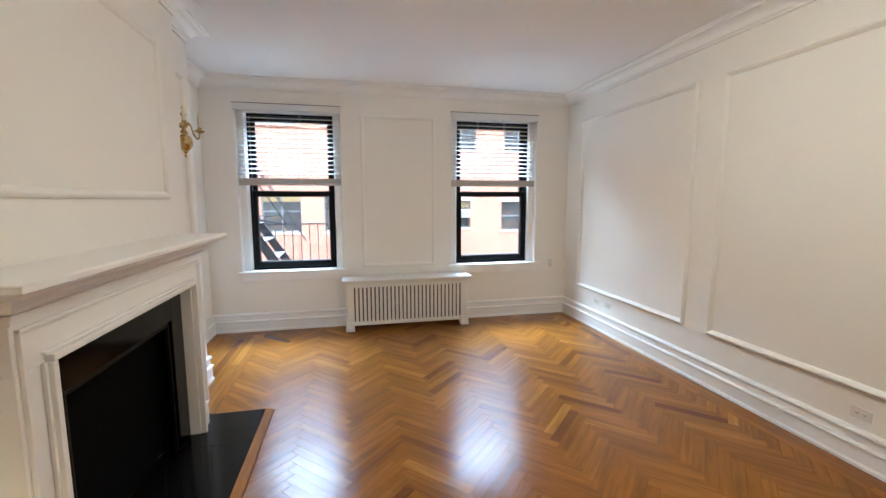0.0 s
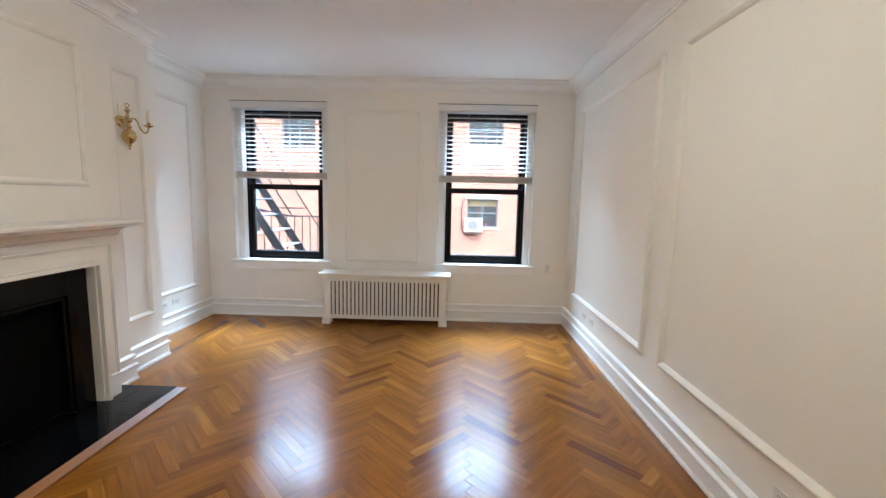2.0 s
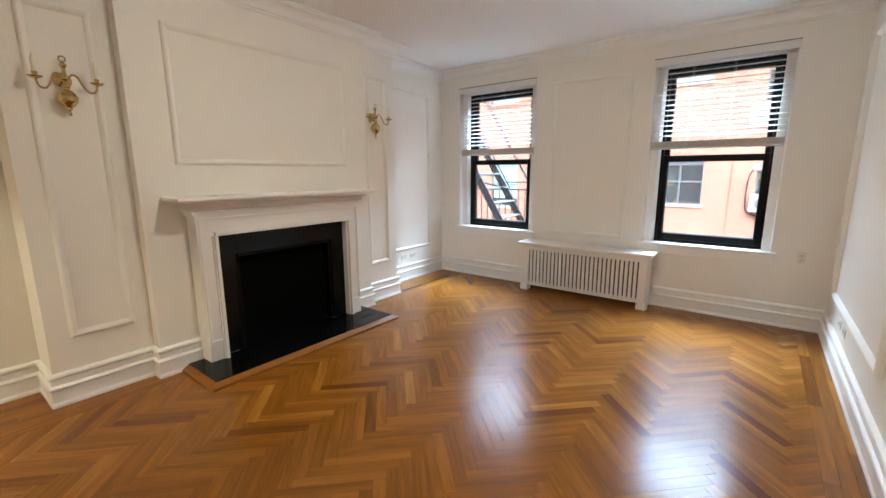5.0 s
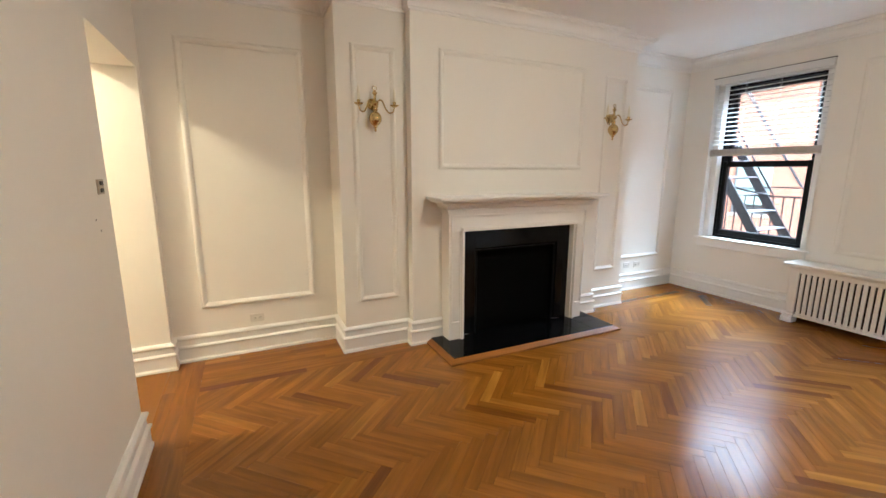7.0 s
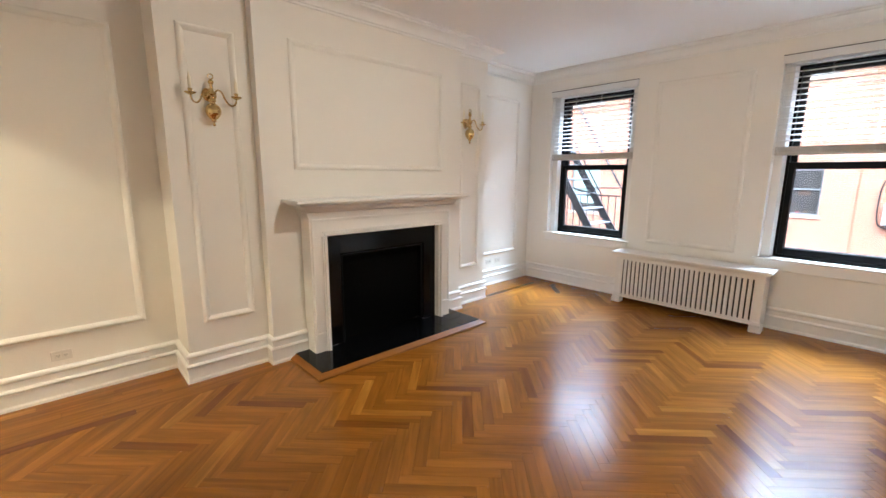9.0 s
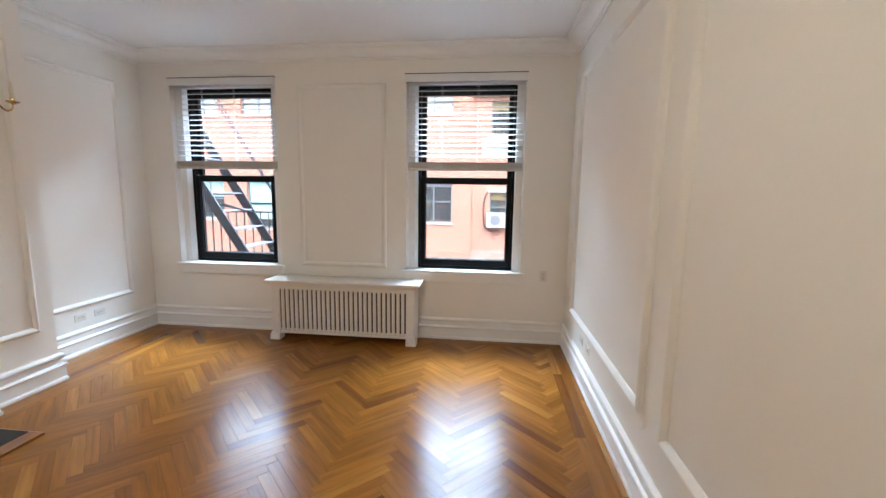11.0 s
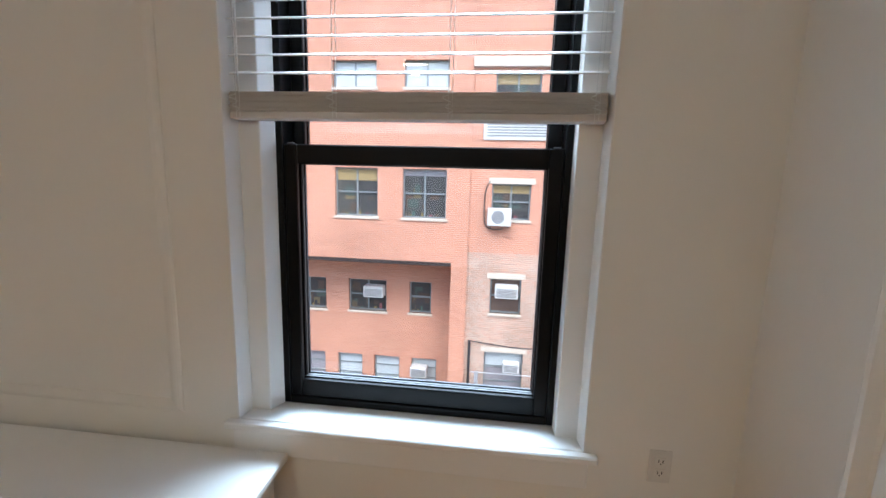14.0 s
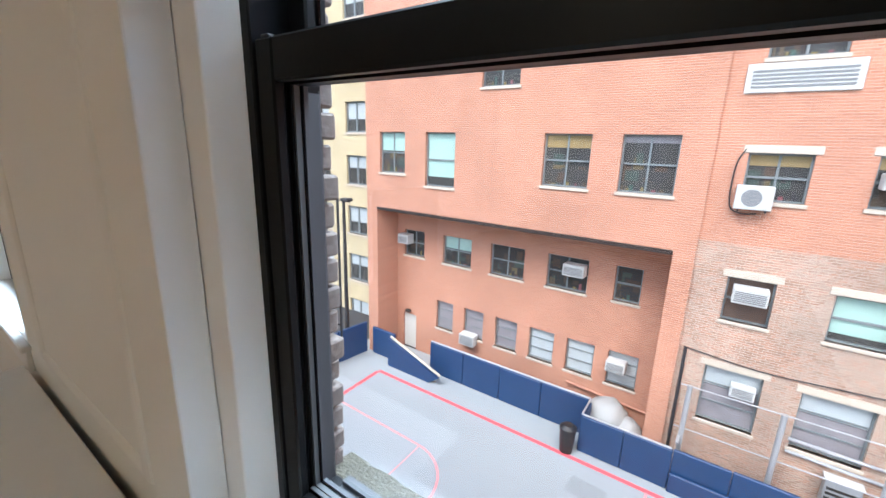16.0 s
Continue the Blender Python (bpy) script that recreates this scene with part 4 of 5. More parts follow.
def facade_window(x0, x1, z0, z1, y, style="cross", fill="glass", lintel=False):
    """One window of the school: steel frame set back in its hole, bars, glass, stone sill."""
    d = 0.14
    w = 0.055
    rows = [(x0, x0 + w, y + d, y + d + 0.06, z0, z1), (x1 - w, x1, y + d, y + d + 0.06, z0, z1), (x0 + w, x1 - w, y + d, y + d + 0.06, z0, z0 + w), (x0 + w, x1 - w, y + d, y + d + 0.06, z1 - w, z1)]
    fr = part("window", boxes(*rows), EXTFRAME, school)
    xm, zm = (x0 + x1) / 2, (z0 + z1) / 2
    bars = []
    if style in ("cross", "tall"):
        bars.append((xm - 0.03, xm + 0.03, y + d + 0.008, y + d + 0.05, z0 + w, z1 - w))
    if style == "cross":
        bars.append((x0 + w, x1 - w, y + d + 0.012, y + d + 0.046, zm - 0.03, zm + 0.03))
    if style == "tall":
        bars.append((x0 + w, x1 - w, y + d + 0.012, y + d + 0.046, z1 - 0.45, z1 - 0.39))
    if style == "three":
        for f in (0.34, 0.67):
            zz = z0 + (z1 - z0) * f
            bars.append((x0 + w, x1 - w, y + d + 0.012, y + d + 0.046, zz - 0.025, zz + 0.025))
    if style == "arch":
        for f in (0.16, 0.33, 0.50, 0.67):
            zz = z0 + (z1 - z0) * f
            bars.append((x0 + w, x1 - w, y + d + 0.012, y + d + 0.046, zz - 0.025, zz + 0.025))
        bars.append((xm - 0.03, xm + 0.03, y + d + 0.008, y + d + 0.05, z0 + w, z1 - w))
        # brick corners that round the head
        half = (x1 - x0) / 2
        for sgn in (-1, 1):
            arc = [(xm + sgn * half * math.cos(radians(v)), z1 - half + half * math.sin(radians(v))) for v in range(0, 91, 10)] + [(xm + sgn * half, z1)]
            bm = bmesh.new()
            fa, fb = [[bm.verts.new((px, yy, pz)) for px, pz in arc] for yy in (y, y + 0.3)]
            bm.faces.new(fa)
            bm.faces.new(fb[::-1])
            for i in range(len(arc)):
                bm.faces.new((fa[i], fb[i], fb[(i + 1) % len(arc)], fa[(i + 1) % len(arc)]))
            bmesh.ops.recalc_face_normals(bm, faces=bm.faces)
            part("arch_corner", bm, OLDBRICK, fr, "brick corner of the round-headed window")
    if style == "sash":
        bars.append((x0 + w, x1 - w, y + d + 0.0, y + d + 0.055, zm - 0.035, zm + 0.035))
    for r in bars:
        part("bar", boxes(r), EXTFRAME, fr)
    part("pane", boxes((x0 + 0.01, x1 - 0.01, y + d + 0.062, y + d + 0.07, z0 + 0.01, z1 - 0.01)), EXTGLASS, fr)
    hgt = z1 - z0
    if fill == "shade":
        part("shade", boxes((x0 + w, x1 - w, y + d + 0.052, y + d + 0.058, z0 + hgt * 0.18, z1 - w)), SHADE, fr, "pale green roller shade")
    elif fill == "half":
        part("shade", boxes((x0 + w, x1 - w, y + d + 0.052, y + d + 0.058, z0 + hgt * 0.55, z1 - w)), SHADE, fr, "half-drawn pale green shade")
    elif fill == "pale":
        part("shade", boxes((x0 + w, x1 - w, y + d + 0.052, y + d + 0.058, z0 + w, z1 - w)), SHADEW, fr, "pale drawn shade")
    elif fill == "top":
        part("shade", boxes((x0 + w, x1 - w, y + d + 0.052, y + d + 0.058, z0 + hgt * 0.86, z1 - w)), PANEGREY, fr, "grey rolled-up shade")
    elif fill == "brown":
        part("filler_board", boxes((x0 + w, x1 - w, y + d + 0.050, y + d + 0.058, z0 + w, z1 - w)), PANELBROWN, fr, "brown filler board round an air conditioner")
    elif fill == "dull":
        part("screen", boxes((x0 + w, x1 - w, y + d + 0.052, y + d + 0.058, z0 + w, z1 - w)), PANEGREY, fr, "dull grey screened panes")
    elif fill == "grey":
        part("screen", boxes((x0 + w, x1 - w, y + d + 0.052, y + d + 0.058, z0 + w, z0 + hgt * 0.62)), PANEGREY, fr, "dull grey screened panes")
        part("shade", boxes((x0 + w, x1 - w, y + d + 0.052, y + d + 0.058, z0 + hgt * 0.63, z1 - w)), SHADEW, fr, "pale shade behind the upper panes")
    elif fill == "lit":
        part("ceiling_glow", boxes((x0 + w, x1 - w, y + d + 0.052, y + d + 0.058, z0 + hgt * 0.74, z1 - w)), LITYELLOW, fr, "yellow strip painted for the lit classroom ceiling")
    if fill in ("glass", "lit", "half", "top"):
        bm = bmesh.new()
        xx = x0 + 0.08
        rnd = random.Random(int(x0 * 100) + int(z0 * 10))
        while xx < x1 - 0.14:
            ww = rnd.uniform(0.03, 0.13)
            add_box(bm, xx, xx + ww, y + d + 0.05, y + d + 0.06, z0 + w, z0 + w + rnd.choice((0.05, 0.08, 0.12, 0.16, 0.28)) * rnd.uniform(0.7, 1.3))
            xx += ww + rnd.uniform(0.0, 0.10)
        part("window_clutter", bm, CLUTTER, fr, "books and clutter on the window ledge")
        bm = bmesh.new()
        top = {"half": 0.52, "lit": 0.72, "top": 0.84}.get(fill, 0.95)
        for k in range(11):
            px, pz = rnd.uniform(x0 + w, x1 - 0.4), z0 + hgt * rnd.uniform(0.06, max(0.1, top - 0.25))
            pw, ph = rnd.uniform(0.12, 0.5), rnd.uniform(0.12, 0.5)
            yy = y + d + 0.0605 + 0.0001 * k
            add_box(bm, px, min(px + pw, x1 - w), yy, yy + 0.0012, pz, min(pz + ph, z0 + hgt * top))
        part("display", bm, DISPLAY, fr, "classroom display in dark colours for the dim room")
    part("sill", boxes((x0 - 0.06, x1 + 0.06, y - 0.05, y + d, z0 - 0.11, z0), bevel=0.01), STONE, fr, "pale stone sill")
    if lintel:
        part("lintel", boxes((x0 - 0.14, x1 + 0.14, y - 0.025, y + d, z1, z1 + 0.22), bevel=0.01), STONE, fr, "pale stone lintel")
    return fr


def flat_holes(rows):
    return [r[:4] for r in rows]


A = [(-10.41, -8.84, 0.19, 2.05, "cross", "half", False), (-7.66, -6.10, -0.24, 2.05, "sash", "shade", False), (-2.23, -0.53, 0.20, 2.05, "cross", "lit", False), (0.45, 2.14, 0.20, 2.05, "cross", "top", False)]
U = [(-10.5, -8.95, 5.0, 5.95, "tall", "pale", False), (-7.76, -6.17, 5.03, 5.95, "tall", "pale", False), (-4.96, -3.34, 3.75, 5.95, "cross", "lit", False), (-2.27, -0.58, 5.0, 5.95, "tall", "pale", False), (0.47, 2.14, 5.0, 5.95, "tall", "pale", False)]
OLD, EAVES = 3.02, 8.6
RA = [(3.85, 5.30, 0.25, 1.58, "cross", "lit", True), (6.51, 7.46, 0.28, 1.60, "sash", "lit", True), (9.1, 10.3, 0.1, 1.55, "sash", "glass", True),
      (3.95, 5.14, -3.44, -2.05, "sash", "brown", True), (6.40, 7.68, -3.43, -2.07, "sash", "shade", True), (9.02, 10.82, -5.62, -2.45, "arch", "glass", False),
      (3.83, 5.36, -6.98, -5.05, "three", "grey", True), (6.25, 7.85, -6.92, -5.11, "three", "grey", True),
      (3.83, 5.45, 4.05, 5.55, "cross", "lit", False), (6.2, 7.75, 4.05, 5.55, "cross", "lit", False), (9.2, 10.8, 4.05, 5.55, "cross", "glass", False)]
part("facade_wall", holed_wall(-11.3, OLD, -1.65, EAVES, YF, YF + 0.35, flat_holes(A + U)), REDBRICK, school, "salmon red brick wall")
for r in ((2.40, OLD), (-11.3, -10.62)):
    part("corner_wall", boxes((*r, YF, YF + 0.35, GZ, -1.65)), REDBRICK, school)
part("recess_soffit", boxes((-10.62, 2.40, YF + 0.35, YR, -1.65, -1.45)), REDBRICK, school)
for r in ((-10.95, -10.62), (2.40, 2.75)):
    part("recess_cheek", boxes((*r, YF + 0.35, YR + 0.35, GZ, -1.45)), REDBRICK, school)
part("side_wall", boxes((-11.3, -10.95, YF + 0.35, 45, GZ, EAVES)), REDBRICK, school)
part("old_wall", holed_wall(OLD, 30, -1.05, EAVES, YF + 0.10, YF + 0.45, flat_holes(RA)), REDBRICK, school, "red brick wall of the older wing")
part("old_wall_base", holed_wall(OLD, 30, GZ, -1.05, YF + 0.10, YF + 0.45, [r[:4] for r in RA]), OLDBRICK, school, "weathered pale patched brick")
part("roof", boxes((-11.3, 30, YF, 45, EAVES, EAVES + 0.2), (-11.4, 30, YF - 0.12, YF + 0.3, EAVES + 0.2, EAVES + 0.4)), STONE, school, "flat roof with coping")
part("spandrel_panel", boxes((3.44, 5.85, YF + 0.05, YF + 0.10, 3.17, 3.92), bevel=0.01), ACWHITE, school, "white louvred panel under a window")
part("louvre", boxes(*[(3.58, 5.71, YF + 0.035, YF + 0.05, 3.30 + k * 0.1, 3.35 + k * 0.1) for k in range(5)]), ACGRILLE, school)
part("hood", boxes((3.0, 7.1, YF - 0.06, YF + 0.10, 5.70, 6.05), bevel=0.02), STONE, school, "grey stone band over the upper windows")
# edge and the shadow below it, drawn as one dark band
part("shadow_edge_band", boxes((-10.62, 2.40, YF - 0.012, YF, -1.65, -1.50)), SHADOWSTEEL, school, "steel edge over the recess, darkened for the shadow line under it")
for r in A + U:
    facade_window(r[0], r[1], r[2], r[3], YF, r[4], r[5], r[6])
for r in RA:
    facade_window(r[0], r[1], r[2], r[3], YF + 0.10, r[4], r[5], r[6])


def near(x, z, k=0.984):
    return 3.81 + (x - 3.81) * k, 1.56 + (z - 1.56) * k


REC = [(-10.35, -9.01, -4.23, -2.85, "cross", "glass"), (-7.82, -6.16, -4.24, -2.82, "cross", "half"), (-5.11, -3.41, -4.25, -2.80, "cross", "glass"), (-2.35, -0.62, -4.22, -2.79, "cross", "glass"), (0.42, 1.40, -4.2, -2.78, "sash", "glass"),
       (-8.13, -7.09, -7.85, -6.33, "three", "dull"), (-6.42, -5.31, -7.8, -6.33, "three", "dull"), (-4.65, -3.51, -7.82, -6.33, "three", "dull"), (-2.9, -1.74, -7.8, -6.33, "three", "pale"), (-1.17, 0.0, -7.8, -6.33, "three", "pale"), (0.55, 1.7, -7.78, -6.33, "three", "pale")]
rec = []
for x0, x1, z0, z1, st, fi in REC:
    (a, c), (b, d) = near(x0, z0), near(x1, z1)
    rec.append((a, b, c, d, st, fi))
dx0, dz1 = near(-10.39, -7.6)
dx1, _ = near(-9.49, -7.6)
part("recess_wall", holed_wall(-10.62, 2.40, GZ, -1.65, YR, YR + 0.3, [r[:4] for r in rec] + [(dx0, dx1, GZ, dz1)]), REDBRICK, school, "red brick wall in the recess")
for r in rec:
    facade_window(*r[:4], YR, r[4], r[5])
door = part("door", boxes((dx0, dx1, YR + 0.1, YR + 0.15, GZ + 0.02, dz1), bevel=0.01), DOORPAINT, school, "pale painted metal door")
part("door_lamp", boxes((dx0 + 0.25, dx0 + 0.55, YR - 0.2, YR, dz1 + 0.12, dz1 + 0.28), bevel=0.03), DARK, school, "dark lamp over the door")
part("pipe_run", tube(bmesh.new(), [(-0.9, YR - 0.08, -8.15), (1.6, YR - 0.08, -8.3), (2.3, YR - 0.08, -8.35)], 0.05, 8), PIPE, school)

part("wall_cable", tube(bmesh.new(), bent([(3.15, YF + 0.06, -4.62), (5.2, YF + 0.06, -4.80), (7.2, YF + 0.06, -4.70), (9.0, YF + 0.06, -4.66), (9.2, YF + 0.06, -5.3)], 6), 0.018, 6), IRON, school, "dark cable run across the bricks")


def air_conditioner(x0, x1, z0, z1, y, deep=0.5, split=False):
    t = thing("air_conditioner", "white condenser unit bracketed on the brick wall" if split else "white window air conditioner", "air conditioner", "air conditioners on the school")
    part("body", boxes((x0, x1, y - deep, y, z0, z1), bevel=0.025), ACWHITE, t)
    if split:
        fan = bmesh.new()
        lathe(fan, [(0.0, 0.0), (0.22, 0.0), (0.24, 0.012), (0.0, 0.012)], 24)
        f = part("fan_grille", fan, ACGRILLE, t, "round fan grille")
        f.matrix_local = pose((x0 + x1) / 2 - 0.05, y - deep + 0.004, (z0 + z1) / 2, 90, 0, 0)
        part("bracket", boxes((x0 + 0.1, x0 + 0.14, y - deep, y + 0.05, z0 - 0.06, z0), (x1 - 0.14, x1 - 0.1, y - deep, y + 0.05, z0 - 0.06, z0)), IRON, t)
        hose = bmesh.new()
        tube(hose, bent([(x0 + 0.05, y - 0.02, z1 + 1.0), (x0 - 0.12, y - 0.03, z1 + 0.5), (x0 - 0.10, y - 0.06, z0 + 0.1), (x0 + 0.2, y - 0.1, z0 - 0.14), (x1 - 0.3, y - 0.08, z0 - 0.12)], 6), 0.02, 6)
        part("hose", hose, IRON, t, "black looping hose")
    else:
        rows = [(x0 + 0.06, x1 - 0.06, y - deep - 0.012, y - deep, z0 + 0.07 + k * 0.055, z0 + 0.10 + k * 0.055) for k in range(int((z1 - z0 - 0.12) / 0.055))]
        part("grille", boxes(*rows), ACGRILLE, t, "grey louvred grille")
    return t


air_conditioner(3.72, 4.60, 0.02, 0.69, YF + 0.10, 0.36, True)
air_conditioner(6.62, 7.36, 0.78, 1.18, YF + 0.22)
air_conditioner(4.13, 5.0, -2.74, -2.26, YF + 0.22)
air_conditioner(4.58, 5.22, -5.83, -5.41, YF + 0.22, 0.3)
air_conditioner(-1.48, -0.62, -3.42, -2.93, YR + 0.12)
air_conditioner(-10.3, -9.6, -3.5, -3.0, YR + 0.12)
air_conditioner(-6.28, -5.45, -7.98, -7.42, YR + 0.12)
air_conditioner(0.62, 1.35, -6.95, -6.5, YR + 0.12)

# blue padded court walls, one pad after another
pads = thing("padded_court_wall", "navy blue vinyl padded wall round the ball court", "padded wall")


def pad_run(p, q, z1, thick=0.14, wide=1.85):
    v = Vector((q[0] - p[0], q[1] - p[1]))
    n = max(1, round(v.length / wide))
    for k in range(n):
        ob = part("pad", boxes((0.008, v.length / n - 0.008, 0, thick, GZ, z1 + 0.02 * math.sin(k * 2.3)), bevel=0.03), BLUEPAD, pads)
        ob.matrix_world = pose(p[0] + v.x * k / n, p[1] + v.y * k / n, 0, 0, 0, math.degrees(math.atan2(v.y, v.x)))


pad_run((-7.3, 20.6), (0.4, 20.6), -7.84)
pad_run((0.40, 20.6), (0.42, 19.6), -7.9)
pad_run((0.42, 19.6), (3.45, 19.6), -7.95)
pad_run((3.45, 19.62), (8.3, 19.62), -7.90, 0.12, 1.62)
pad_run((3.45, 19.50), (8.3, 19.50), -8.74, 0.11, 4.0)
pad_run((8.35, 19.75), (14.0, 19.75), -8.3)
pad_run((-10.9, 20.25), (-9.3, 20.25), -7.95)
pad_run((-12.0, 13.0), (-11.2, 20.2), -7.75)
ramp_wall = bmesh.new()
for y0, y1 in ((19.75, 19.95),):
    prof = [(-9.3, GZ), (-6.75, GZ), (-6.2, -9.05), (-9.3, -7.95)]
    a = [ramp_wall.verts.new((x, y0, z)) for x, z in prof]
    b = [ramp_wall.verts.new((x, y1, z)) for x, z in prof]
    ramp_wall.faces.new(a)
    ramp_wall.faces.new(b[::-1])
    for i in range(4):
        ramp_wall.faces.new((a[i], b[i], b[(i + 1) % 4], a[(i + 1) % 4]))
bmesh.ops.recalc_face_normals(ramp_wall, faces=ramp_wall.faces)
part("sloping_pad", ramp_wall, BLUEPAD, pads, "sloping blue pad beside the door steps")
cap = bmesh.new()
tube(cap, [(-9.3, 19.95, -7.92), (-6.2, 19.95, -9.0), (-6.5, 19.95, GZ + 0.1)], 0.065, 6)
part("coping", cap, STONE, pads, "pale coping on the slope")

for pts in ([(0.47, 19.62, -7.86), (0.47, 20.62, -7.80)], [(0.47, 19.66, -7.90), (3.40, 19.66, -7.90)], [(-7.25, 20.66, -7.80), (0.45, 20.66, -7.80)]):
    part("rail", tube(bmesh.new(), pts, 0.035, 6), GALV, pads, "pale pipe rail along the top of the pads")

bin_ = thing("litter_bin", "black plastic litter bin against the blue wall", "bin", at=(0.10, 19.35, GZ))
part("body", lathe(bmesh.new(), [(0.0, 0.0), (0.24, 0.0), (0.30, 0.95), (0.0, 0.95)], 16), BINBLACK, bin_)
part("lid", lathe(bmesh.new(), [(0.0, 0.95), (0.32, 0.95), (0.31, 1.02), (0.18, 1.12), (0.0, 1.14)], 16), BINBLACK, bin_)

fence = thing("pipe_fence", "galvanised pipe fence behind the padded wall", "fence")
for x in (3.55, 5.95, 8.30, 10.6):
    part("post", tube(bmesh.new(), [(x, 20.1, GZ), (x, 20.1, -5.74)], 0.08, 10), GALV, fence)
for z in (-5.76, -7.3):
    part("rail", tube(bmesh.new(), [(3.3, 20.1, z), (12.8, 20.1, z)], 0.024, 8), GALV, fence)
part("brace", tube(bmesh.new(), [(3.5, 20.1, -7.6), (3.5, 19.75, -7.7)], 0.05, 8), GALV, fence)
for x, y, s in ((1.0, 21.1, 0.82), (1.8, 20.95, 0.6)):
    bm = bmesh.new()
    bmesh.ops.create_icosphere(bm, subdivisions=3, radius=s)
    for v in bm.verts:
        v.co.z *= 0.98
        v.co += 0.12 * s * noise.noise_vector(v.co * 4)
    zmin = min(v.co.z for v in bm.verts)
    ob = tagged(part("covered_bundle", bm, SACK, None, smooth=True), "white plastic covered bundle behind the padded wall", "bundle")
    ob.location = (x, y, GZ - zmin)

# machinery and old pipes between the fence and the wall
def yard_unit(x0, x1, y0, y1, z1):
    t = thing("condenser_unit", "grey metal condenser unit behind the padded wall", "condenser unit", "condensers behind the court")
    part("casing", boxes((x0, x1, y0, y1, GZ, z1), bevel=0.02), GALV, t)
    part("lid", boxes((x0 - 0.03, x1 + 0.03, y0 - 0.03, y1 + 0.03, z1, z1 + 0.05), bevel=0.01), ACWHITE, t, "pale metal lid")
    n = int((z1 - GZ - 0.3) / 0.16)
    part("louvre", boxes(*[(x0 + 0.06, x1 - 0.06, y0 - 0.015, y0, GZ + 0.2 + k * 0.16, GZ + 0.28 + k * 0.16) for k in range(n)]), DARK, t, "dark louvre slots")
    return t


yard_unit(7.15, 7.95, 20.2, 20.48, -7.35)
yard_unit(8.55, 9.75, 20.2, 20.48, -7.2)
yard_unit(9.95, 11.2, 20.2, 20.48, -7.5)
for z in (-6.62, -7.05):
    part("pipe_run", tube(bmesh.new(), [(6.2, 20.44, z), (8.4, 20.44, z - 0.05), (12.5, 20.44, z - 0.12)], 0.05, 8), GALV, school, "grey pipe run along the wall")
part("downpipe", tube(bmesh.new(), [(8.75, 20.44, -4.7), (8.75, 20.44, GZ)], 0.06, 8), GALV, school, "grey downpipe")
part("downpipe", tube(bmesh.new(), [(3.22, 20.44, -4.65), (3.22, 20.44, GZ)], 0.05, 8), IRON, school, "dark downpipe")
part("vent_block", boxes((7.0, 7.42, YF + 0.07, YF + 0.10, 2.1, 2.28), bevel=0.01), STONE, school, "pale stone vent block")
court_line("court_patch", [(0.7, 17.9), (1.9, 17.86)], 0.8, COURTPATCH, "darker grey square on the court")

# buff apartment house beyond
flats = thing("apartment_building", "buff brick apartment building with dark sash windows", "building")
FYB = 23.5
fw = []
for k in range(7):
    zt = 10.05 - 3.1 * k
    for x0 in (-16.2, -13.2, -19.4, -22.6):
        fw.append((x0, x0 + 1.7, zt - 1.75, zt))
part("wall", holed_wall(-40, -11.4, GZ, 14, FYB, FYB + 0.3, fw), YELLOWBRICK, flats)
part("roof", boxes((-40, -11.4, FYB - 0.2, FYB + 8, 14, 14.4)), STONE, flats)
for x0, x1, z0, z1 in fw:
    w = part("window", boxes((x0, x0 + 0.08, FYB + 0.12, FYB + 0.2, z0, z1), (x1 - 0.08, x1, FYB + 0.12, FYB + 0.2, z0, z1), (x0 + 0.08, x1 - 0.08, FYB + 0.12, FYB + 0.2, z0, z0 + 0.08), (x0 + 0.08, x1 - 0.08, FYB + 0.12, FYB + 0.2, z1 - 0.08, z1),
                             ((x0 + x1) / 2 - 0.06, (x0 + x1) / 2 + 0.06, FYB + 0.12, FYB + 0.2, z0 + 0.08, z1 - 0.08)), EXTFRAME, flats)
    part("pane", boxes((x0, x1, FYB + 0.2, FYB + 0.22, z0, z1)), EXTGLASS, w)
    part("shade", boxes((x0 + 0.1, x1 - 0.1, FYB + 0.17, FYB + 0.19, (z0 + z1) / 2 + 0.2 * math.sin(x0 * 3 + z0), z1 - 0.08)), SHADEW, w, "half-drawn white shade")
    part("sill", boxes((x0 - 0.06, x1 + 0.06, FYB - 0.05, FYB + 0.12, z0 - 0.12, z0)), STONE, w)

pole = thing("court_lamp_post", "tall black lamp post with two floodlights beside the court", "lamp post", at=(-13.15, 20.5, GZ))
part("post", tube(bmesh.new(), [(0, 0, 0), (0, 0, 4), (0, 0, 8.0)], [0.12, 0.10, 0.08], 10), IRON, pole)
part("cross_arm", tube(bmesh.new(), [(-1.4, 0, 7.95), (0.5, 0, 7.95)], 0.04, 6), IRON, pole)
for x in (-1.4, 0.35):
    part("floodlight", boxes((x - 0.28, x + 0.28, -0.35, 0.1, 7.98, 8.14), bevel=0.04), IRON, pole)


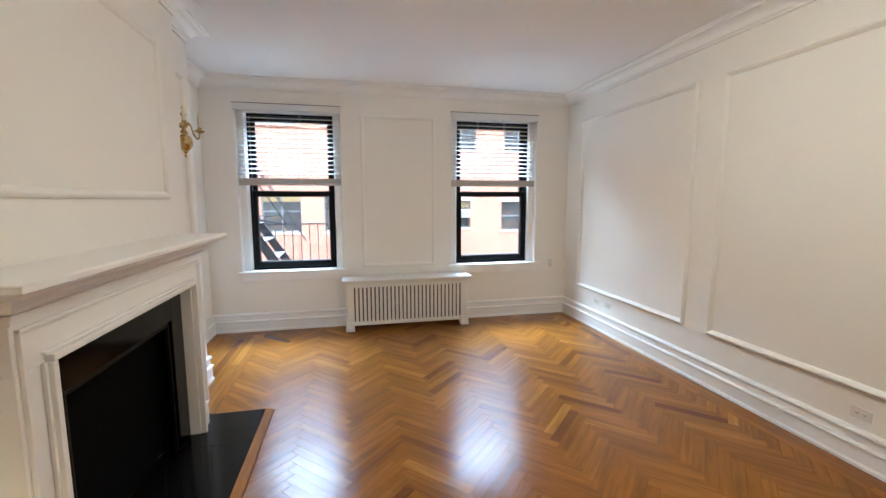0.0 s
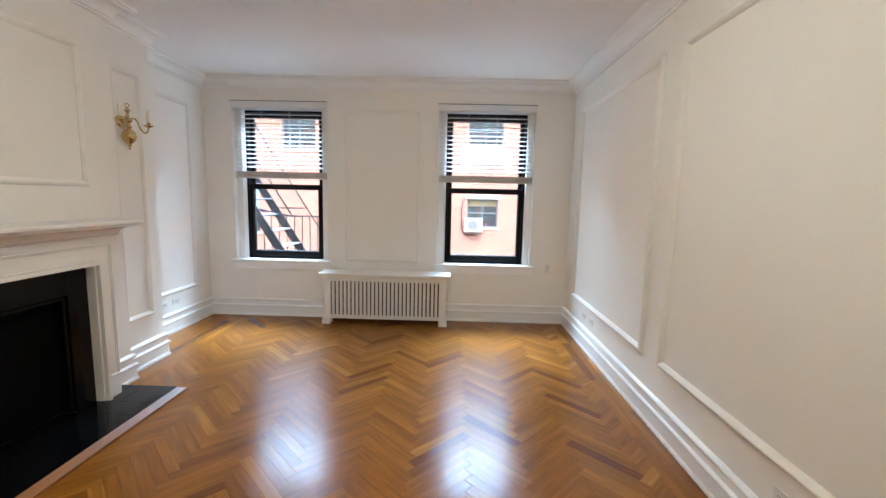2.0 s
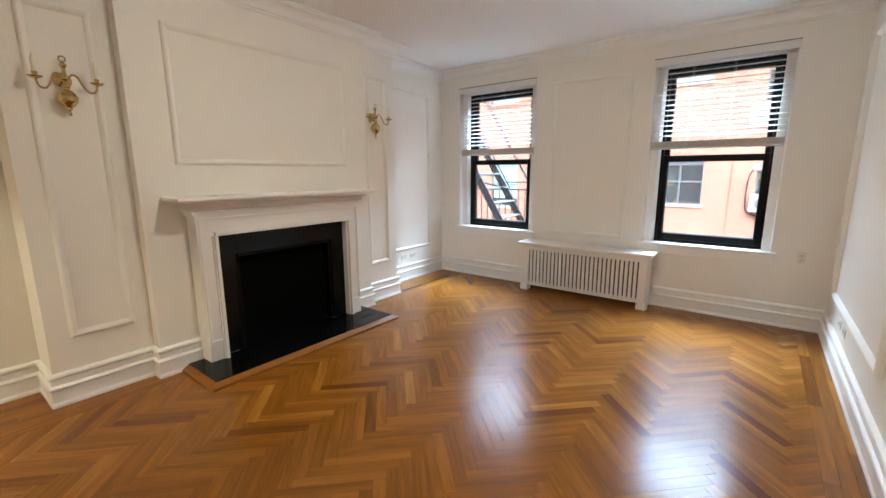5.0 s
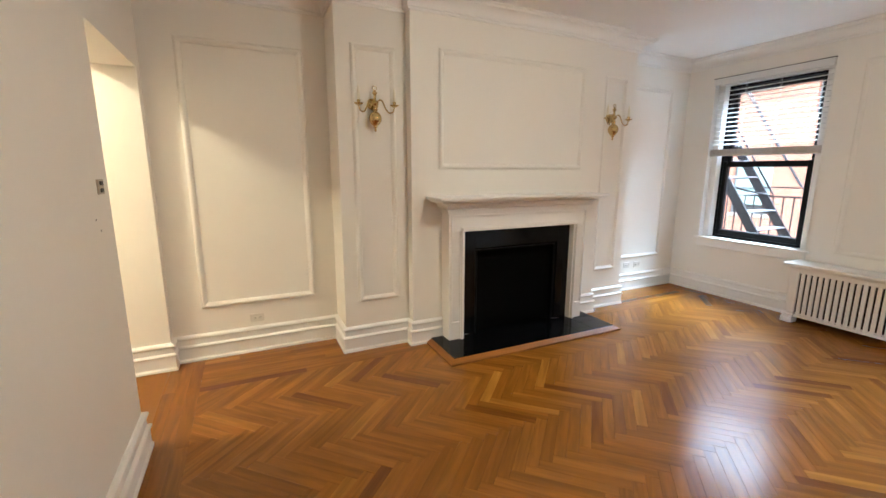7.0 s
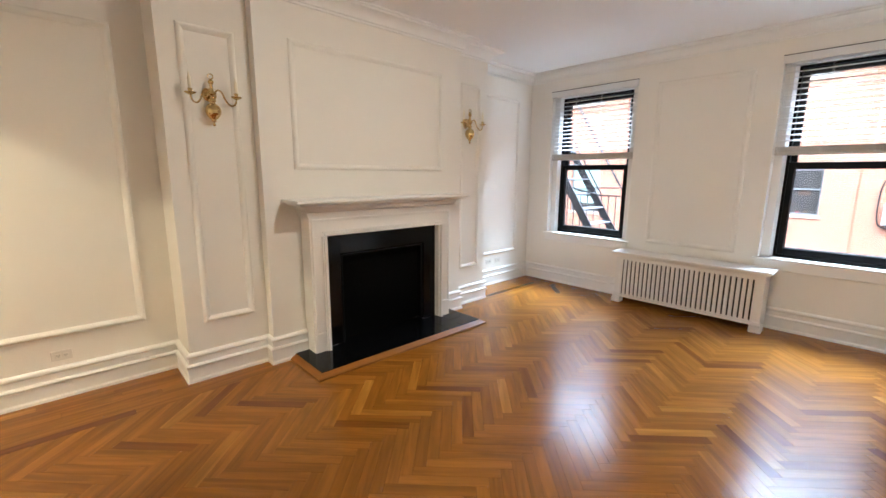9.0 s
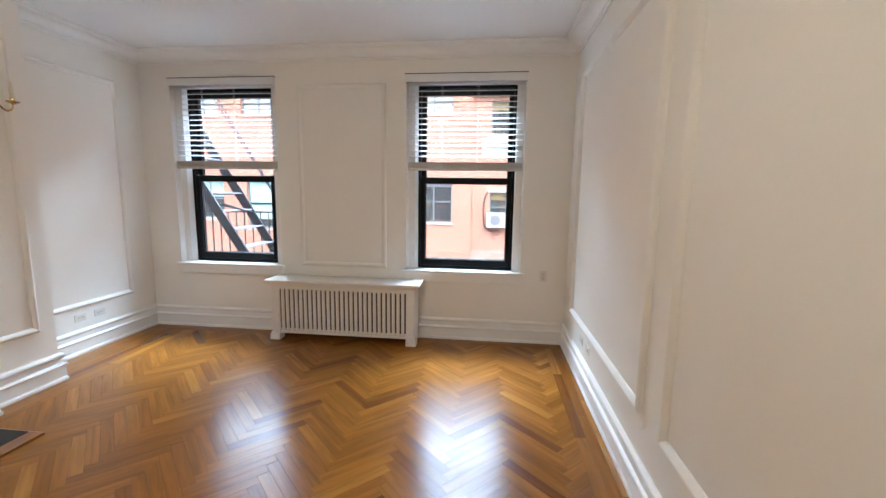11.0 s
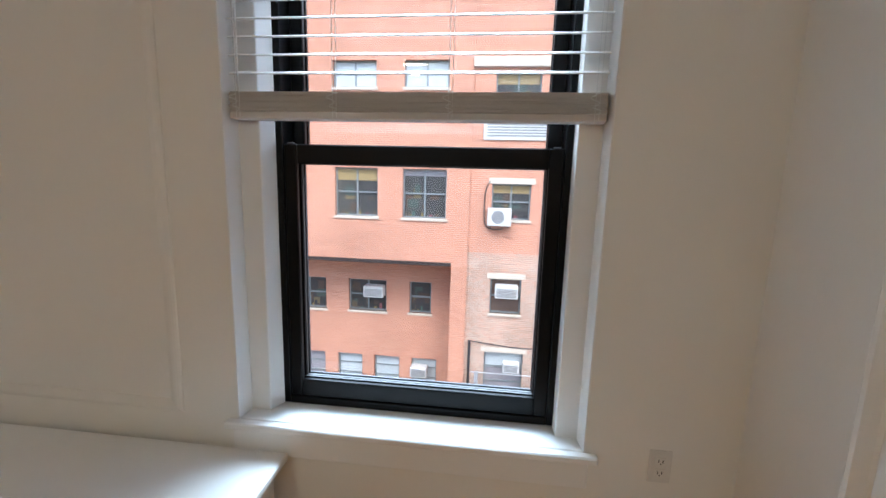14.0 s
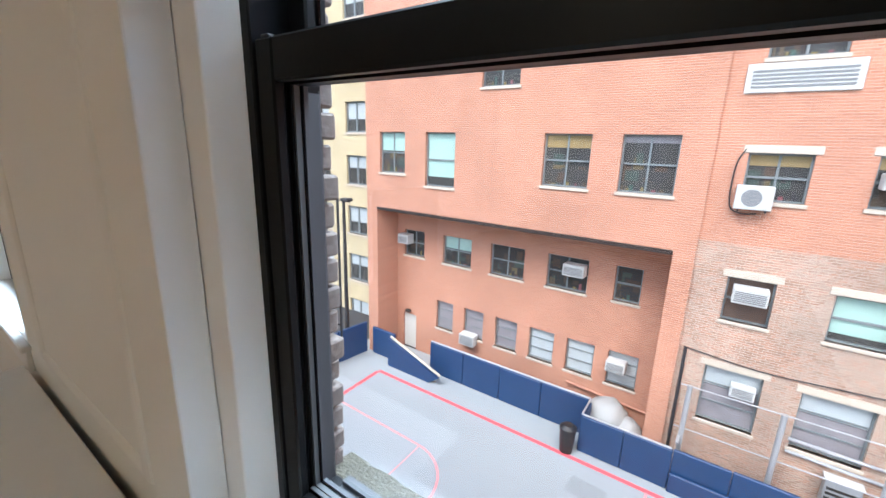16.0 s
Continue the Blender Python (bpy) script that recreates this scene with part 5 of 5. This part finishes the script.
# fire escape outside the west window
def fire_escape():
    t = thing("fire_escape", "black iron fire escape with a steep stair and railing", "fire escape")
    slope = -1.58
    def zs(x):
        return 0.26 + slope * (x - 0.9)
    n = Vector((1, 0, slope)).normalized()
    for y in (6.84, 7.56):
        bm = bmesh.new()
        x0, x1 = -1.1, 1.06
        w = 0.062
        for yy in ((y - 0.012, y + 0.012),):
            up = Vector((-n.z, 0, n.x)) * w
            pts = [Vector((x0, 0, zs(x0))) - up, Vector((x1, 0, zs(x1))) - up, Vector((x1, 0, zs(x1))) + up, Vector((x0, 0, zs(x0))) + up]
            a = [bm.verts.new((p.x, yy[0], p.z)) for p in pts]
            b = [bm.verts.new((p.x, yy[1], p.z)) for p in pts]
            bm.faces.new(a)
            bm.faces.new(b[::-1])
            for i in range(4):
                bm.faces.new((a[i], b[i], b[(i + 1) % 4], a[(i + 1) % 4]))
        bmesh.ops.recalc_face_normals(bm, faces=bm.faces)
        part("stringer", bm, IRON, t, "black iron stair stringer")
        hr = bmesh.new()
        ex, ez, rx, rz = (0.77, 1.29, 0.30, 1.37) if y < 7 else (0.74, 1.385, 0.22, 1.375)
        tube(hr, [(-1.25, y, ez + 1.6 * (ex + 1.25)), (ex - 0.03, y, ez + 0.048), (ex, y, ez + 0.01), (ex - 0.03, y, ez - 0.008), (rx, y, rz)], 0.012, 6)
        part("handrail", hr, IRON, t, "thin iron handrail")
    me = None
    k = 0
    x = 0.86
    while x > -1.1:
        if me is None:
            ob = part("tread", boxes((-0.075, 0.075, 6.853, 7.548, -0.012, 0.006), (-0.08, -0.07, 6.853, 7.548, -0.03, 0.012), bevel=0.002), IRONTREAD, t, "worn grey iron tread")
            me = ob.data
        else:
            ob = new("tread", me)
            ob.parent = t
            ob["label"] = "worn grey iron tread"
        ob.location = (x, 0, zs(x))
        x -= 0.152
        k += 1
    deck = boxes(*[(-0.9, 1.40, 6.5 + i * 0.09, 6.54 + i * 0.09, 0.02, 0.035) for i in range(14)], (-0.9, -0.85, 6.36, 7.76, -0.04, 0.02), (1.35, 1.40, 6.36, 7.76, -0.04, 0.02))
    part("platform", deck, IRON, t, "slatted iron platform")
    part("top_rail", boxes((-0.9, 1.40, 7.735, 7.76, 1.22, 1.245)), IRON, t)
    part("mid_rail", boxes((-0.9, 1.40, 7.74, 7.755, 0.14, 0.16)), IRON, t)
    me = None
    for i in range(18):
        if me is None:
            ob = part("baluster", boxes((-0.007, 0.007, 7.74, 7.754, 0.0, 1.22)), IRON, t)
            me = ob.data
        else:
            ob = new("baluster", me)
            ob.parent = t
        ob.location = (-0.88 + i * 0.134, 0, 0)
    part("tie_rod", tube(bmesh.new(), [(-0.34, 7.72, 3.06), (0.30, 7.72, 2.0), (0.95, 7.72, 0.95)], 0.012, 6), IRON, t)
    part("tie_rod", tube(bmesh.new(), [(-0.55, 6.84, 1.62), (0.05, 7.56, 1.30)], 0.012, 6), IRON, t)
    part("upper_platform", boxes(*[(-1.6, -0.6, 6.5 + i * 0.09, 6.54 + i * 0.09, 3.0, 3.02) for i in range(14)]), IRON, t)
    return t


fire_escape()

# outer leaf of the own house: weathered bricks at the window jambs
structure("wall_north_outer", holed_wall(-6.0, 12.0, GZ, 3.4, 6.265, 6.35, [(a + 0.025, b - 0.025, SILL - 0.06, TOP) for a, b in WINS]), MORTAR, "weathered brick outer wall", "wall")
outer = bpy.data.objects["wall_north_outer"]
me = None
for a, b in WINS:
    for x in (a + 0.022, b - 0.022):
        for k in range(30):
            z = SILL - 0.06 + k * 0.0685
            s = 1 if x < (a + b) / 2 else -1
            d = 0.012 + 0.006 * math.sin(k * 4.1) + (0.012 if k % 2 else 0.0)
            if me is None:
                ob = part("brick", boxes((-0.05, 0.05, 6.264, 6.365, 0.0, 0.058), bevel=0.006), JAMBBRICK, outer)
                me = ob.data
            else:
                ob = new("brick", me)
                ob.parent = outer
            ob.location = (x + s * (d - 0.042), 0, z)
for a, b in WINS:
    # worn outer sill with a crumbled, uneven front edge
    bm = bmesh.new()
    n = 60
    top = []
    for i in range(n + 1):
        x = a + 0.027 + (b - a - 0.054) * i / n
        yy = 6.412 + 0.012 * noise.noise((x * 9, a, 0)) + 0.007 * noise.noise((x * 41, a, 2))
        top.append([bm.verts.new(p) for p in ((x, 6.266, SILL - 0.035), (x, yy - 0.012, SILL - 0.052), (x, yy, SILL - 0.064), (x, yy - 0.004, SILL - 0.15))])
    for p, q in zip(top, top[1:]):
        for k in range(3):
            bm.faces.new((p[k], p[k + 1], q[k + 1], q[k]))
    bmesh.ops.recalc_face_normals(bm, faces=bm.faces)
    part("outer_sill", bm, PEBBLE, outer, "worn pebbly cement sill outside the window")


# ---- parquet: herringbone field with straight borders, one object a board near the walk ----
W, NB = 0.0686, 7
GAP = 0.0007
FX0, FX1, FY0, FY1 = 0.62, 4.46, 0.03, 5.83
floor = structure("floor", boxes((-0.05, XR + 0.05, YS - 0.02, YN + 0.05, -0.2, -0.012)), DARK, "glossy oak herringbone parquet floor with a straight border", "floor")


def clip(poly, axis, value, keep_above):
    out = []
    for i, p in enumerate(poly):
        q = poly[(i + 1) % len(poly)]
        a, b = (p[axis] - value) * (1 if keep_above else -1), (q[axis] - value) * (1 if keep_above else -1)
        if a >= 0:
            out.append(p)
        if (a > 0 > b) or (a < 0 < b):
            t = a / (a - b)
            out.append((p[0] + t * (q[0] - p[0]), p[1] + t * (q[1] - p[1])))
    return out


def add_board(bm, poly, d, uv):
    """A board: a prism with a fine chamfer, its u along the direction d."""
    c = Vector((sum(p[0] for p in poly) / len(poly), sum(p[1] for p in poly) / len(poly)))
    lo, mid, top = [], [], []
    for p in poly:
        v = Vector(p) - c
        k = max(0.0, 1 - 0.0012 / max(v.length, 0.002))
        q = c + v * k
        lo.append(bm.verts.new((p[0], p[1], -0.012)))
        mid.append(bm.verts.new((p[0], p[1], -0.0007)))
        top.append(bm.verts.new((q.x, q.y, 0.0)))
    n = len(poly)
    fs = [bm.faces.new(top)]
    for i in range(n):
        j = (i + 1) % n
        fs.append(bm.faces.new((mid[i], mid[j], top[j], top[i])))
        fs.append(bm.faces.new((lo[i], lo[j], mid[j], mid[i])))
    for f in fs:
        for lp in f.loops:
            x, y = lp.vert.co.x, lp.vert.co.y
            lp[uv].uv = (x * d[0] + y * d[1], -x * d[1] + y * d[0])


boards = []
r2 = 1 / math.sqrt(2)


def to_room(u, v):
    return ((u - v) * r2 * W + (FX0 + FX1) / 2 - 0.215, (u + v) * r2 * W + 0.05)


for m in range(-9, 10):
    for k in range(-75, 150):
        ou, ov = k + m * NB, k - m * NB
        g = GAP / W / 2
        for rect, d in (((ou, ov, ou + NB, ov + 1), (r2, r2)), ((ou, ov + 1, ou + 1, ov + 1 + NB), (-r2, r2))):
            u0, v0, u1, v1 = rect[0] + g, rect[1] + g, rect[2] - g, rect[3] - g
            poly = [to_room(u0, v0), to_room(u1, v0), to_room(u1, v1), to_room(u0, v1)]
            for axis, value, above in ((0, FX0, True), (0, FX1, False), (1, FY0, True), (1, FY1, False)):
                poly = clip(poly, axis, value, above) if len(poly) > 2 else poly
            if len(poly) > 2:
                ar = abs(sum(p[0] * q[1] - q[0] * p[1] for p, q in zip(poly, poly[1:] + poly[:1]))) / 2
                if ar > 2e-4:
                    boards.append((poly, d))
# straight border boards
rb = random.Random(4)


def border(x0, x1, y0, y1, along):
    n = max(1, round(((x1 - x0) if along == "y" else (y1 - y0)) / W))
    for i in range(n):
        a, b = (y0, y1) if along == "y" else (x0, x1)
        s = a - rb.uniform(0, 0.8)
        while s < b:
            e = s + rb.uniform(0.7, 1.5)
            p, q = max(s, a), min(e, b)
            if q - p > 0.02:
                if along == "y":
                    w = (x1 - x0) / n
                    r = (x0 + i * w + GAP / 2, p, x0 + (i + 1) * w - GAP / 2, q - GAP)
                else:
                    w = (y1 - y0) / n
                    r = (p, y0 + i * w + GAP / 2, q - GAP, y0 + (i + 1) * w - GAP / 2)
                boards.append(([(r[0], r[1]), (r[2], r[1]), (r[2], r[3]), (r[0], r[3])], (0, 1) if along == "y" else (1, 0)))
            s = e


border(0.0, FX0, FY0, FY1, "y")
border(FX1, XR, FY0, FY1, "y")
border(0.0, XR, FY1, YN, "x")
border(0.0, XR, YS - 0.02, FY0, "x")
# the boards nearest the walk: a stretch of the plan in front of the hearth and along the middle
mids = [(sum(p[0] for p in poly) / len(poly), sum(p[1] for p in poly) / len(poly)) for poly, _ in boards]
order = sorted(range(len(boards)), key=lambda i: max(abs(mids[i][0] - 2.5) / 1.5, abs(mids[i][1] - 2.4) / 1.55))
singles = set(order[:300])
rest = bmesh.new()
uvr = rest.loops.layers.uv.new("UVMap")
for i, (poly, d) in enumerate(boards):
    if i in singles:
        bm = bmesh.new()
        add_board(bm, poly, d, bm.loops.layers.uv.new("UVMap"))
        part("parquet_board", bm, OAK, floor)
    else:
        add_board(rest, poly, d, uvr)
tagged(part("parquet_boards", rest, OAK, floor), kind="stuff")
